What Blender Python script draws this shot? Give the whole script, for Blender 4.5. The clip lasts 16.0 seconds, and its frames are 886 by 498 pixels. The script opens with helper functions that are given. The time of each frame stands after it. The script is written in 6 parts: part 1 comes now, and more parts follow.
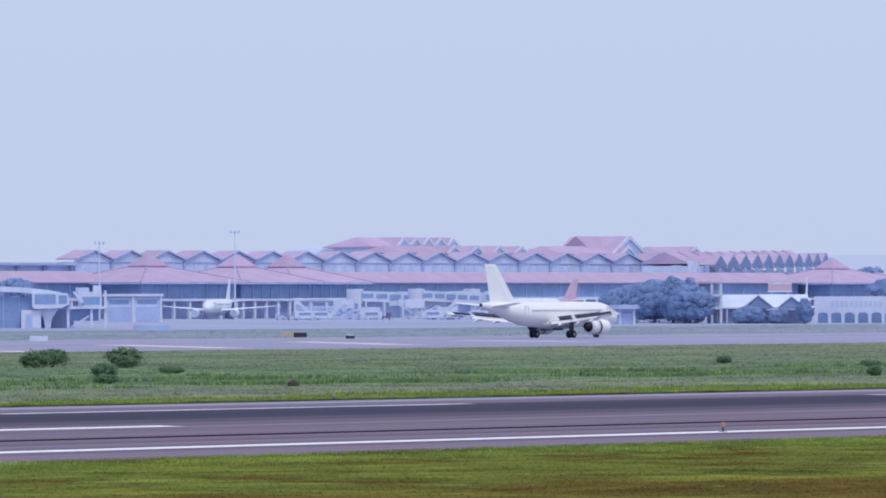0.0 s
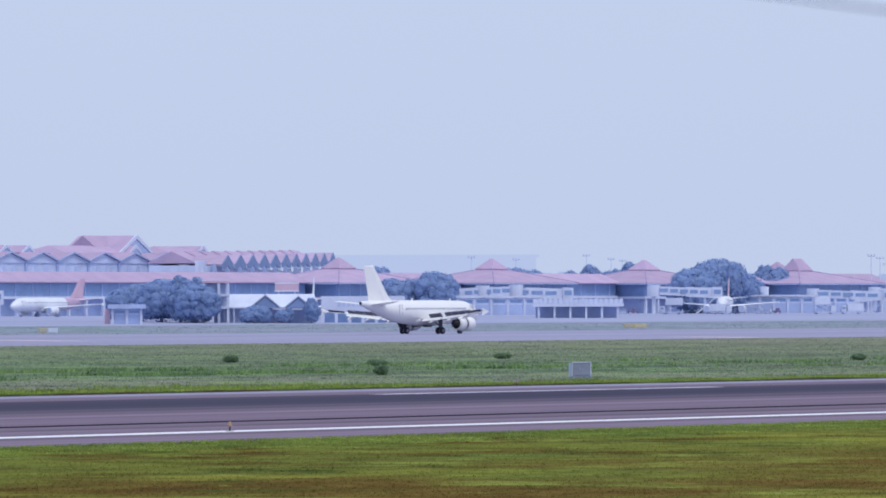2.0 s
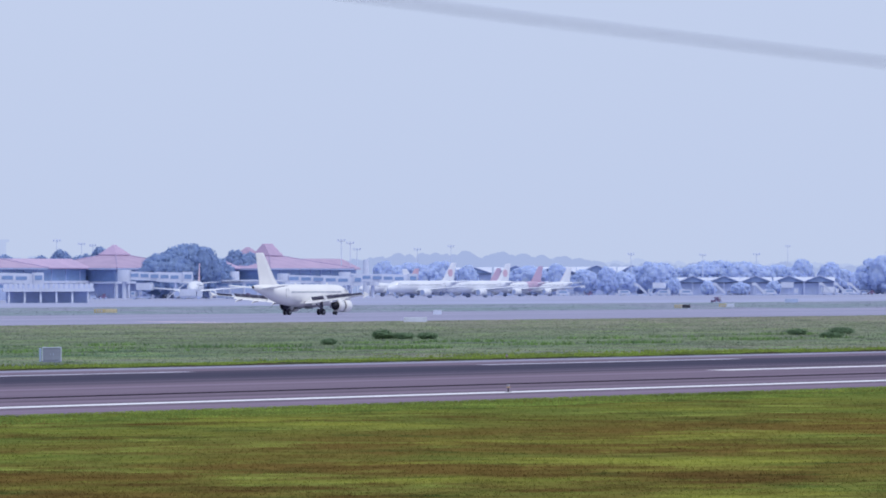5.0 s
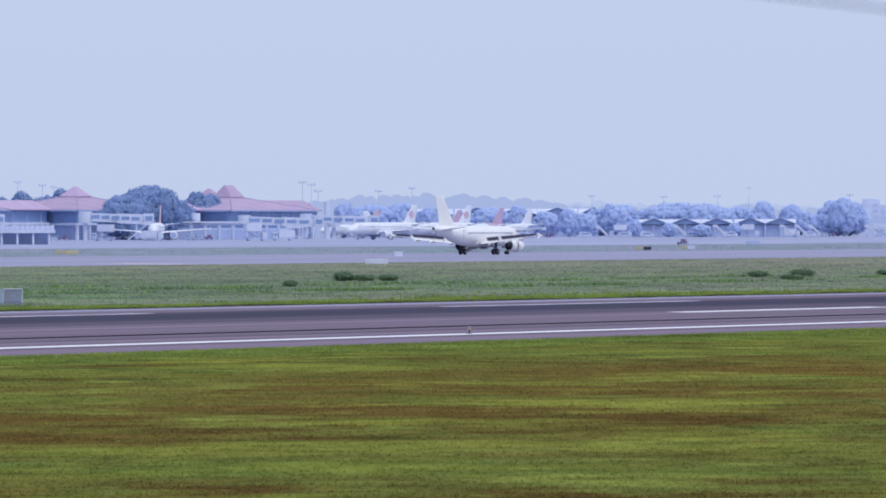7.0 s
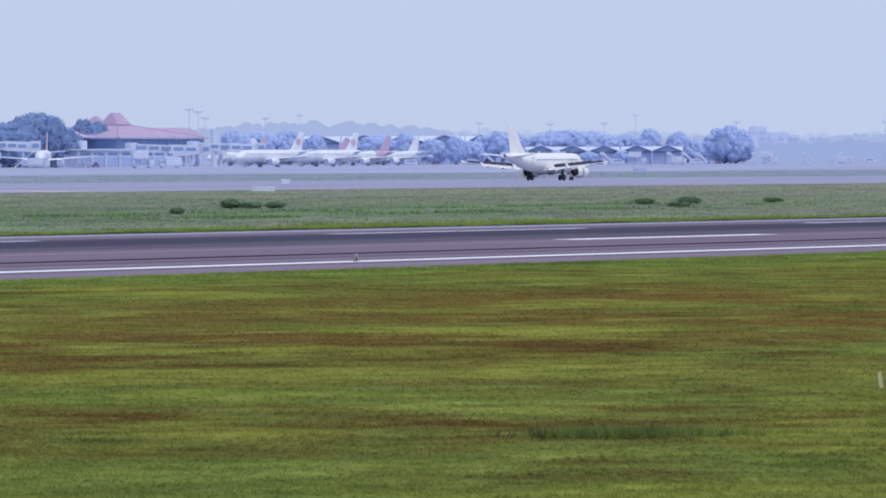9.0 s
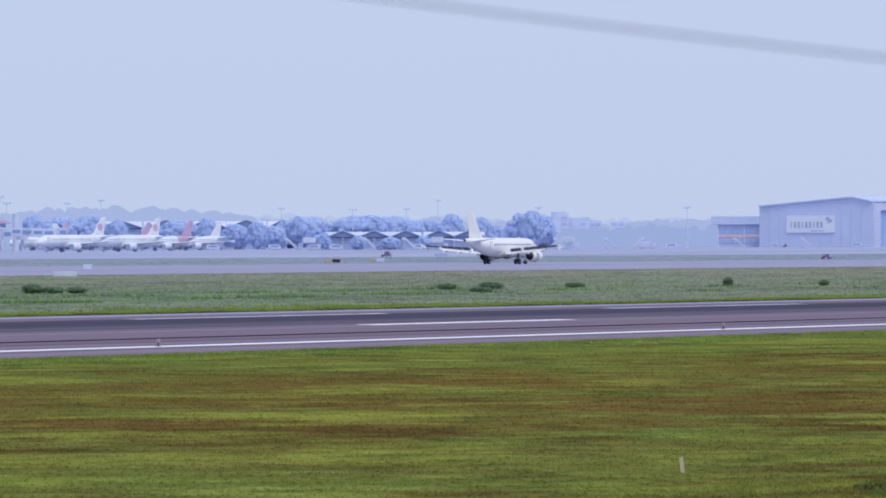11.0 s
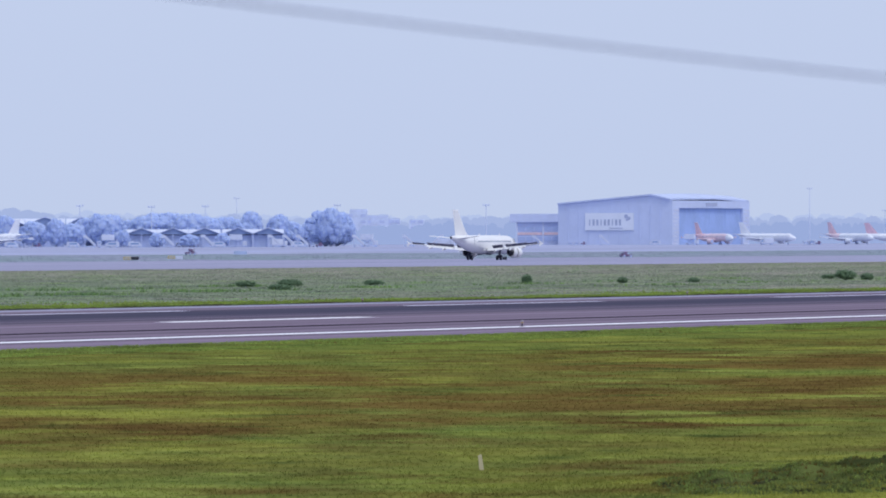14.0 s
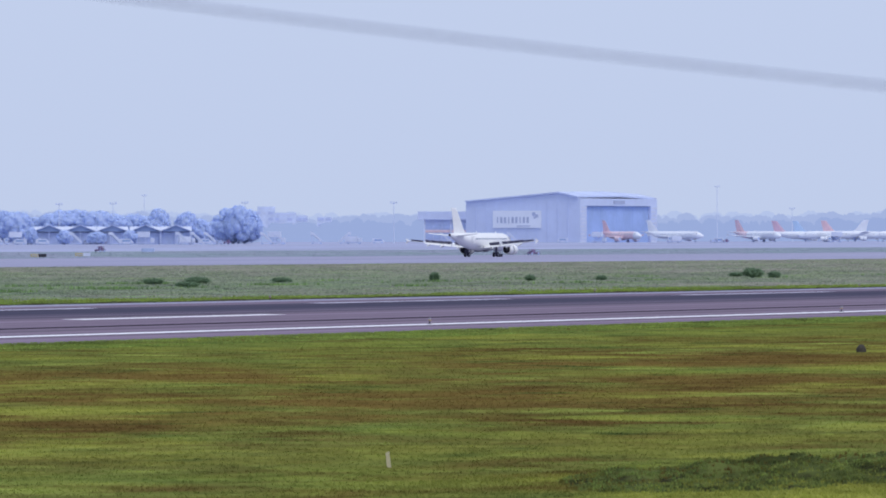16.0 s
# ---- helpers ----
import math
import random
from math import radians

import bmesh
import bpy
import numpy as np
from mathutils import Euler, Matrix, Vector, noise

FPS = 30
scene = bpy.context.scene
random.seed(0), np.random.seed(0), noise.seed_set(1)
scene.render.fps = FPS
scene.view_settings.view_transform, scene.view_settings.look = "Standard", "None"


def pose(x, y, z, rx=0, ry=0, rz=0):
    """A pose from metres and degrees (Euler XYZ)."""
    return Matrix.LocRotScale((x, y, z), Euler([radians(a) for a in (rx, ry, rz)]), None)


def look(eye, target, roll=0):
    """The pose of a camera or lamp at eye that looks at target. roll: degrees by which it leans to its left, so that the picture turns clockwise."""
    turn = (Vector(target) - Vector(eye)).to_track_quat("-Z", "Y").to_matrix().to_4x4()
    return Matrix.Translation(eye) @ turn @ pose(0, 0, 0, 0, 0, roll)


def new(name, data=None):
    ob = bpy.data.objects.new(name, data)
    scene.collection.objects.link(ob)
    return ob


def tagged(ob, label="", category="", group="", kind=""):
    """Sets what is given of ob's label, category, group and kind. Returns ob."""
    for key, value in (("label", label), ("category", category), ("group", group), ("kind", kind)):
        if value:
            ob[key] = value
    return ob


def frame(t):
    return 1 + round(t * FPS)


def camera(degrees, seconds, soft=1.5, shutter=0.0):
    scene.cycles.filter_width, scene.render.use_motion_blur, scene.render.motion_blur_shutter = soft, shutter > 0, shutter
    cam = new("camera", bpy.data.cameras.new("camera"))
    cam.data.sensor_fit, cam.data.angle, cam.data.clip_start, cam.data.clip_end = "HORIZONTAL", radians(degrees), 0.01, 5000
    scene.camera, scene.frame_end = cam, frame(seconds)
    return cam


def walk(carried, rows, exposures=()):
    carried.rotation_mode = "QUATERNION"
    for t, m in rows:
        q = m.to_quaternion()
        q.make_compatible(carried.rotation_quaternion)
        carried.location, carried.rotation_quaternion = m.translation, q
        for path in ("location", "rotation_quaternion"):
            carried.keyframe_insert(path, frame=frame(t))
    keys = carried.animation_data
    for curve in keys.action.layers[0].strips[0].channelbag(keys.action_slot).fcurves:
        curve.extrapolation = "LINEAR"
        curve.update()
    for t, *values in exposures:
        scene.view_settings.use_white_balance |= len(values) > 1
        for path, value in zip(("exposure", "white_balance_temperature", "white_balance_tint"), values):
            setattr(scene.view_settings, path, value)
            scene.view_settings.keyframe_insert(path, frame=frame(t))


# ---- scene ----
# A long-lens pan from a fixed stand beside the airfield; x runs along the runways, y across them.
EYE = 4.691
cam = camera(7.9115, 16.0, soft=1.75)
PAN = [
    (0.0, 49.9886, 0.5385, 0.255),
    (0.5, 51.0141, 0.5326, 0.254),
    (1.0, 52.3959, 0.5349, 0.233),
    (1.5, 53.4491, 0.5273, 0.197),
    (2.0, 54.3953, 0.5173, 0.190),
    (2.5, 55.3145, 0.5227, 0.158),
    (3.0, 56.3509, 0.5139, 0.176),
    (3.5, 57.3000, 0.5123, 0.215),
    (4.0, 58.1518, 0.5122, 0.196),
    (4.5, 58.7238, 0.5142, 0.160),
    (4.7, 59.0014, 0.5028, 0.179),
    (6.8, 59.3405, -0.1464, 0.176),
    (7.0, 59.4757, -0.1559, 0.181),
    (7.5, 59.8348, -0.1491, 0.188),
    (8.0, 60.5134, -0.3513, 0.158),
    (8.2, 60.3709, -0.8217, 0.144),
    (10.3, 61.5401, -0.1902, 0.143),
    (10.5, 61.9467, -0.1028, 0.150),
    (11.0, 62.2558, -0.0514, 0.148),
    (11.5, 62.2181, -0.0734, 0.153),
    (12.0, 62.6721, -0.0570, 0.146),
    (12.5, 63.3920, -0.0786, 0.127),
    (13.0, 63.8533, -0.0746, 0.136),
    (13.5, 63.7560, -0.0923, 0.149),
    (14.0, 64.0541, -0.0784, 0.138),
    (14.5, 64.4405, -0.0802, 0.153),
    (15.0, 64.4084, -0.0800, 0.163),
    (15.5, 64.5229, -0.0726, 0.180),
    (16.0, 64.8792, -0.1019, 0.080),
]
walk(cam, [(t, pose(0, 0, EYE, 90 + up, lean, -bearing)) for t, bearing, up, lean in PAN])
cam.data.dof.use_dof = True
cam.data.dof.focus_distance = 240.0
cam.data.dof.aperture_fstop = 9.5

# ---- light ----
world = bpy.data.worlds.new("hazy_sky")
scene.world = world
world.use_nodes = True
wn = world.node_tree
wn.nodes.clear()
w_out = wn.nodes.new("ShaderNodeOutputWorld")
w_bg = wn.nodes.new("ShaderNodeBackground")
w_sky = wn.nodes.new("ShaderNodeTexSky")
w_sky.sky_type, w_sky.sun_disc = "NISHITA", False
w_sky.sun_elevation, w_sky.sun_rotation = radians(62), radians(205)
w_sky.air_density, w_sky.dust_density = 1.0, 4.0
w_dim = wn.nodes.new("ShaderNodeVectorMath")
w_dim.operation = "SCALE"
w_dim.inputs["Scale"].default_value = 0.09
w_mix = wn.nodes.new("ShaderNodeMix")
w_mix.data_type = "RGBA"
w_mix.inputs[0].default_value = 0.86
w_mix.inputs[7].default_value = (0.605, 0.705, 0.955, 1)
wn.links.new(w_sky.outputs[0], w_dim.inputs[0])
wn.links.new(w_dim.outputs[0], w_mix.inputs[6])
wn.links.new(w_mix.outputs[2], w_bg.inputs[0])
w_bg.inputs[1].default_value = 1.0
wn.links.new(w_bg.outputs[0], w_out.inputs[0])

sun = new("sun", bpy.data.lights.new("sun", "SUN"))
sun.data.energy, sun.data.angle, sun.data.color = 1.4, radians(22), (1.0, 0.965, 0.92)
sun.matrix_world = look((0, 0, 300), (90, 190, -60))


# ---- materials ----
def mat(name, base, rough=0.8, metal=0.0, var=0.15, size=1.0, bump=0.0, streak=(1, 1, 1), second=None, coat=0.0, spec=0.5, place=False):
    """Paint or surface with two scales of tone variation; size: metres of the larger one."""
    m = bpy.data.materials.new(name)
    m.use_nodes = True
    n, l = m.node_tree.nodes, m.node_tree.links
    b = n["Principled BSDF"]
    b.inputs["Roughness"].default_value = rough
    b.inputs["Metallic"].default_value = metal
    b.inputs["Coat Weight"].default_value = coat
    b.inputs["Specular IOR Level"].default_value = spec
    if place:
        src = n.new("ShaderNodeNewGeometry").outputs["Position"]
    else:
        src = n.new("ShaderNodeTexCoord").outputs["Object"]
    mp = n.new("ShaderNodeMapping")
    mp.inputs["Scale"].default_value = tuple(s / size for s in streak)
    l.new(src, mp.inputs[0])
    big = n.new("ShaderNodeTexNoise")
    big.inputs["Scale"].default_value, big.inputs["Detail"].default_value = 1.0, 5
    fine = n.new("ShaderNodeTexNoise")
    fine.inputs["Scale"].default_value, fine.inputs["Detail"].default_value = 9.0, 4
    l.new(mp.outputs[0], big.inputs["Vector"])
    l.new(mp.outputs[0], fine.inputs["Vector"])
    ramp = n.new("ShaderNodeMix")
    ramp.data_type = "RGBA"
    dark = second or tuple(c * (1 - var * 2) for c in base)
    lite = tuple(min(1, c * (1 + var)) for c in base)
    ramp.inputs[6].default_value, ramp.inputs[7].default_value = (*dark, 1), (*lite, 1)
    add = n.new("ShaderNodeMath")
    add.operation = "MULTIPLY_ADD"
    l.new(fine.outputs[0], add.inputs[0])
    add.inputs[1].default_value = 0.5
    l.new(big.outputs[0], add.inputs[2])
    rng = n.new("ShaderNodeMapRange")
    rng.inputs[1].default_value, rng.inputs[2].default_value = 0.48, 1.02
    l.new(add.outputs[0], rng.inputs[0])
    l.new(rng.outputs[0], ramp.inputs[0])
    l.new(ramp.outputs[2], b.inputs["Base Color"])
    if bump:
        bp = n.new("ShaderNodeBump")
        bp.inputs["Strength"].default_value = bump
        l.new(fine.outputs[0], bp.inputs["Height"])
        l.new(bp.outputs[0], b.inputs["Normal"])
    return m


def leafy(m, share=0.3):
    """Let light through the leaves."""
    n, l = m.node_tree.nodes, m.node_tree.links
    b, out = n["Principled BSDF"], n["Material Output"]
    t = n.new("ShaderNodeBsdfTranslucent")
    l.new(b.inputs["Base Color"].links[0].from_socket, t.inputs[0])
    x = n.new("ShaderNodeMixShader")
    x.inputs[0].default_value = share
    l.new(b.outputs[0], x.inputs[1])
    l.new(t.outputs[0], x.inputs[2])
    l.new(x.outputs[0], out.inputs[0])


def turf(name, lush, dull, dry, patch, lo=0.45, hi=0.62, belt=None, thatch_shade=None, haze_span=None, blade=False):
    """Grass tone over the field: lush and dull green, with dry brown drifts; patch: metres."""
    if blade:
        # thin blades send back one half of their light and let the other half through
        lush, dull, dry, thatch_shade = (c and tuple(1.8 * v for v in c) for c in (lush, dull, dry, thatch_shade))
    m = bpy.data.materials.new(name)
    m.use_nodes = True
    n, l = m.node_tree.nodes, m.node_tree.links
    b = n["Principled BSDF"]
    b.inputs["Roughness"].default_value = 0.95
    b.inputs["Specular IOR Level"].default_value = 0.0
    pos = n.new("ShaderNodeNewGeometry")
    def blot(size, detail, a, z):
        t = n.new("ShaderNodeTexNoise")
        t.inputs["Scale"].default_value, t.inputs["Detail"].default_value = 1 / size, detail
        t.inputs["Roughness"].default_value = 0.6
        l.new(pos.outputs["Position"], t.inputs["Vector"])
        r = n.new("ShaderNodeMapRange")
        r.inputs[1].default_value, r.inputs[2].default_value = a, z
        l.new(t.outputs[0], r.inputs[0])
        return r.outputs[0]
    def mix(fac, a, z):
        x = n.new("ShaderNodeMix")
        x.data_type = "RGBA"
        l.new(fac, x.inputs[0])
        for i, c in ((6, a), (7, z)):
            if isinstance(c, tuple):
                x.inputs[i].default_value = (*c, 1)
            else:
                l.new(c, x.inputs[i])
        return x.outputs[2]
    green = mix(blot(patch * 0.45, 6, 0.40, 0.60), lush, dull)
    drift = blot(patch, 7, lo, hi)
    if belt:
        # the ground stays drier between two lines along the runway
        sep = n.new("ShaderNodeSeparateXYZ")
        l.new(pos.outputs["Position"], sep.inputs[0])
        ramp = n.new("ShaderNodeFloatCurve")
        crv = ramp.mapping.curves[0]
        knots = belt[2]
        for i, (px, py) in enumerate(knots):
            if i in (0, len(knots) - 1):
                crv.points[0 if i == 0 else len(crv.points) - 1].location = (px, py)
            else:
                crv.points.new(px, py)
        ramp.mapping.update()
        scale = n.new("ShaderNodeMapRange")
        scale.inputs[1].default_value, scale.inputs[2].default_value = belt[:2]
        l.new(sep.outputs["Y"], scale.inputs[0])
        l.new(scale.outputs[0], ramp.inputs["Value"])
        mul = n.new("ShaderNodeMath")
        mul.operation = "MULTIPLY"
        l.new(drift, mul.inputs[0])
        l.new(ramp.outputs[0], mul.inputs[1])
        drift = mul.outputs[0]
        if haze_span:
            # and pales along the runway: haze painted with the dry colour
            along = n.new("ShaderNodeMapRange")
            along.inputs[1].default_value, along.inputs[2].default_value = haze_span
            along.inputs[3].default_value, along.inputs[4].default_value = -0.12, 0.72
            l.new(sep.outputs["X"], along.inputs[0])
            plus = n.new("ShaderNodeMath")
            plus.operation, plus.use_clamp = "ADD", True
            l.new(drift, plus.inputs[0])
            l.new(along.outputs[0], plus.inputs[1])
            drift = plus.outputs[0]
    field = mix(drift, green, dry)
    pale = tuple(c * 1.2 + 0.006 for c in lush)
    deep = tuple(c * 0.62 for c in dull)
    some = mix(blot(9, 5, 0.54, 0.66), field, pale)
    spark = mix(blot(6, 6, 0.56, 0.68), some, deep)
    if thatch_shade:
        # dead stalks and painted tuft shade in small torn streaks, and single fresh tussocks
        gold = n.new("ShaderNodeMath")
        gold.operation = "MULTIPLY"
        l.new(blot(28, 4, 0.42, 0.56), gold.inputs[0])
        l.new(blot(4.2, 7, 0.44, 0.60), gold.inputs[1])
        spark = mix(gold.outputs[0], spark, thatch_shade)
        spark = mix(blot(13, 6, 0.54, 0.66), spark, (lush[0] * 1.25, lush[1] * 1.12, lush[2] * 1.1))
        spark = mix(blot(0.9, 4, 0.63, 0.75), spark, tuple(c * 0.6 for c in thatch_shade))
        spark = mix(blot(1.6, 5, 0.62, 0.74), spark, tuple(c * 1.45 for c in lush))
    isl = n.new("ShaderNodeHueSaturation")
    isl.inputs["Saturation"].default_value = 1.0
    v = n.new("ShaderNodeMapRange")
    v.inputs[3].default_value, v.inputs[4].default_value = 0.80, 1.22
    l.new(pos.outputs["Random Per Island"], v.inputs[0])
    clump = blot(1.7, 5, 0.30, 0.70)
    lift = n.new("ShaderNodeMath")
    lift.operation = "MULTIPLY_ADD"
    l.new(clump, lift.inputs[0])
    lift.inputs[1].default_value, lift.inputs[2].default_value = 0.55, 0.72
    both = n.new("ShaderNodeMath")
    both.operation = "MULTIPLY"
    l.new(lift.outputs[0], both.inputs[0])
    l.new(v.outputs[0], both.inputs[1])
    l.new(both.outputs[0], isl.inputs["Value"])
    l.new(spark, isl.inputs["Color"])
    l.new(isl.outputs[0], b.inputs["Base Color"])
    if blade:
        leafy(m, 0.5)
    return m


def glass(name, base, rough=0.12):
    m = mat(name, base, rough, 0.0, 0.12, 6.0, spec=0.9)
    return m


# flat emission for distance washed out by haze
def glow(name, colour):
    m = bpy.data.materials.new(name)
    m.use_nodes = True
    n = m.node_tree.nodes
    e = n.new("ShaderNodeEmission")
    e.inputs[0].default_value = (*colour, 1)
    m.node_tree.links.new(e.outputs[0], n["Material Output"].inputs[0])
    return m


MOWN_TONES = ((0.155, 0.18, 0.037), (0.085, 0.116, 0.031), (0.122, 0.084, 0.025), 20, 0.36, 0.53, (30, 137, ((0.0, 0.12), (0.28, 0.36), (0.45, 1.0), (0.66, 1.0), (0.80, 0.25), (1.0, 0.0))), (0.086, 0.055, 0.018))
MOWN = turf("mown_grass", *MOWN_TONES)
MOWN_BLADE = turf("mown_grass_blades", *MOWN_TONES, blade=True)
# infield tones hold blue haze; the last pair bounds its rise along x
ROUGH_TONES = ((0.151, 0.219, 0.104), (0.084, 0.130, 0.096), (0.237, 0.225, 0.191), 30, 0.32, 0.58, (214, 503, ((0.0, 0.3), (0.04, 0.9), (0.09, 0.95), (0.15, 0.7), (0.21, 0.35), (0.36, 0.3), (0.45, 0.35), (1.0, 0.4))), (0.100, 0.117, 0.084), (380, 820))
ROUGH = turf("rough_grass", *ROUGH_TONES)
ROUGH_BLADE = turf("rough_grass_blades", *ROUGH_TONES, blade=True)
# grass beyond the far runway, blue-grey haze mixed into its colours
HAZED_GRASS = turf("hazed_grass", (0.180, 0.240, 0.246), (0.198, 0.238, 0.294), (0.246, 0.254, 0.342), 40, 0.42, 0.62)
VERGE_TONES = ((0.178, 0.232, 0.052), (0.115, 0.155, 0.043), (0.144, 0.138, 0.048), 10, 0.52, 0.75)
VERGE = turf("verge_grass", *VERGE_TONES)
VERGE_BLADE = turf("verge_grass_blades", *VERGE_TONES, blade=True)
FRESH = turf("fresh_growth", (0.144, 0.226, 0.072), (0.072, 0.125, 0.058), (0.115, 0.144, 0.077), 9, 0.5, 0.7, blade=True)
# dark tone standing in for shade at the foot of the verge
LIP = turf("shade_lip", (0.072, 0.096, 0.041), (0.050, 0.067, 0.036), (0.060, 0.050, 0.036), 4)
WEED_TONES = ((0.125, 0.152, 0.042), (0.066, 0.08, 0.028), (0.03, 0.026, 0.016), 1.6, 0.53, 0.62)
WEED = turf("weeds", *WEED_TONES)
WEED_BLADE = turf("weeds_blades", *WEED_TONES, blade=True)
ASPHALT = mat("runway_asphalt", (0.212, 0.162, 0.223), 0.92, var=0.26, size=4, bump=0.2, streak=(0.006, 1.9, 1), place=True, spec=0.1)


def stain(m, tone, middle, half, streak):
    """Tyre rubber laid down along the runway, densest about a line and broken into streaks."""
    n, l = m.node_tree.nodes, m.node_tree.links
    b = n["Principled BSDF"]
    was = b.inputs["Base Color"].links[0].from_socket
    pos = n.new("ShaderNodeNewGeometry").outputs["Position"]
    sep = n.new("ShaderNodeSeparateXYZ")
    l.new(pos, sep.inputs[0])
    off = n.new("ShaderNodeMath")
    off.operation = "SUBTRACT"
    l.new(sep.outputs["Y"], off.inputs[0])
    off.inputs[1].default_value = middle
    dist = n.new("ShaderNodeMath")
    dist.operation = "ABSOLUTE"
    l.new(off.outputs[0], dist.inputs[0])
    mp = n.new("ShaderNodeMapping")
    mp.inputs["Scale"].default_value = streak
    l.new(pos, mp.inputs[0])
    t = n.new("ShaderNodeTexNoise")
    t.inputs["Scale"].default_value, t.inputs["Detail"].default_value = 1.0, 8
    t.inputs["Roughness"].default_value = 0.7
    l.new(mp.outputs[0], t.inputs["Vector"])
    add = n.new("ShaderNodeMath")
    add.operation = "MULTIPLY_ADD"
    l.new(t.outputs[0], add.inputs[0])
    add.inputs[1].default_value = half * 3.0
    l.new(dist.outputs[0], add.inputs[2])
    r = n.new("ShaderNodeMapRange")
    r.inputs[1].default_value, r.inputs[2].default_value = half * 3.3, half * 2.0
    r.inputs[3].default_value, r.inputs[4].default_value = 0.0, 0.93
    l.new(add.outputs[0], r.inputs[0])
    x = n.new("ShaderNodeMix")
    x.data_type = "RGBA"
    l.new(r.outputs[0], x.inputs[0])
    l.new(was, x.inputs[6])
    x.inputs[7].default_value = (*tone, 1)
    l.new(x.outputs[2], b.inputs["Base Color"])


stain(ASPHALT, (0.039, 0.037, 0.070), 176.5, 6.0, (0.004, 1.5, 1))
SHOULDER = mat("shoulder_asphalt", (0.315, 0.305, 0.415), 0.85, var=0.08, size=6, bump=0.2, streak=(0.02, 1, 1), place=True, spec=0.15)
# far pavements: lilac-blue haze is part of these base colours
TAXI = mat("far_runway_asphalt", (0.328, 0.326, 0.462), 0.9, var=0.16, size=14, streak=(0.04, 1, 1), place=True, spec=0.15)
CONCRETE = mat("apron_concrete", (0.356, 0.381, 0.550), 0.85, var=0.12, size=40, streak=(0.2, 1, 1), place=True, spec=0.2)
LINE = mat("white_marking", (0.82, 0.81, 0.85), 0.7, var=0.06, size=1.5, place=True)
WORN = mat("worn_white_marking", (0.56, 0.55, 0.66), 0.75, var=0.16, size=3, place=True)
YELLOW = mat("pinkish_marking", (0.74, 0.56, 0.60), 0.75, var=0.12, size=4, place=True)
SEAL = mat("bitumen_seal", (0.024, 0.021, 0.036), 1.0, var=0.15, size=3, place=True, spec=0.0)
WHITE = mat("aircraft_white", (0.84, 0.84, 0.85), 0.32, var=0.03, size=5, coat=0.3)
# aircraft white dimmed and blued by painted haze, for the distant stands
PARKED = mat("hazed_white", (0.74, 0.77, 0.86), 0.4, var=0.05, size=5)
CABINET = mat("cabinet_grey", (0.28, 0.3, 0.41), 0.6, var=0.08, size=0.8)
VEHICLE = mat("vehicle_dark", (0.19, 0.13, 0.25), 0.6, var=0.1, size=1)
BELLY = mat("aircraft_grey", (0.48, 0.49, 0.55), 0.4, var=0.06, size=3)
SPOILER = mat("spoiler_grey", (0.11, 0.11, 0.175), 0.6, var=0.1, size=1)
DARK = mat("dark_metal", (0.035, 0.035, 0.05), 0.5, 0.3, 0.15, 0.5)
TYRE = mat("tyre_rubber", (0.05, 0.05, 0.075), 0.85, var=0.15, size=0.4)
STEEL = mat("bare_metal", (0.42, 0.43, 0.47), 0.35, 0.8, 0.08, 0.8)
PANE = glass("cabin_pane", (0.46, 0.49, 0.60))
# liveries paled: haze is part of each base colour
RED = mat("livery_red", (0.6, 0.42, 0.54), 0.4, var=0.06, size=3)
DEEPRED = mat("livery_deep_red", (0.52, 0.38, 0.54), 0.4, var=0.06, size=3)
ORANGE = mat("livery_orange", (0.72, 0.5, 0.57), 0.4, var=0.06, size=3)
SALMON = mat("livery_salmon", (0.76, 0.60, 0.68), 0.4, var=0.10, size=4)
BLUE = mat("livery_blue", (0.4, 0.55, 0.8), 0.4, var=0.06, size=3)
# roof tile with lilac haze mixed into the red
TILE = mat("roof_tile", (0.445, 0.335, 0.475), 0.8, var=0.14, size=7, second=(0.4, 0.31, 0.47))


def vary(m, low, high):
    """A tone of its own for each object that shares the material."""
    n, l = m.node_tree.nodes, m.node_tree.links
    b = n["Principled BSDF"]
    was = b.inputs["Base Color"].links[0].from_socket
    r = n.new("ShaderNodeMapRange")
    r.inputs[3].default_value, r.inputs[4].default_value = low, high
    l.new(n.new("ShaderNodeObjectInfo").outputs["Random"], r.inputs[0])
    h = n.new("ShaderNodeHueSaturation")
    l.new(r.outputs[0], h.inputs["Value"])
    l.new(was, h.inputs["Color"])
    l.new(h.outputs[0], b.inputs["Base Color"])


vary(TILE, 0.90, 1.10)
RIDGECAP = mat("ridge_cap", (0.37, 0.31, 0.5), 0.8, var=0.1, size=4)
# dark gable fronts, blue haze mixed into the tone
DARKGABLE = mat("hazed_dark_gable", (0.21, 0.285, 0.50), 0.85, var=0.1, size=4)
# building colours down to the sign greys carry painted blue haze
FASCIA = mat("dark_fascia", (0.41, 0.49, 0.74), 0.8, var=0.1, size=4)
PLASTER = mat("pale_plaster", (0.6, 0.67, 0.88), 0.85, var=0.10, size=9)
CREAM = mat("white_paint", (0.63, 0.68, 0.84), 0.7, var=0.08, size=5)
GLAZE = mat("hazed_blue_glazing", (0.25, 0.37, 0.63), 0.3, 0.1, 0.10, 6.0)
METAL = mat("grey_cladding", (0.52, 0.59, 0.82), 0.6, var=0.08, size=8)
# tone for parts in shade and for darks paled by haze
SHADE = mat("hazed_shade", (0.42, 0.51, 0.77), 0.7, var=0.1, size=5)
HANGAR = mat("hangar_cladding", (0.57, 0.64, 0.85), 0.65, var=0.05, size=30)
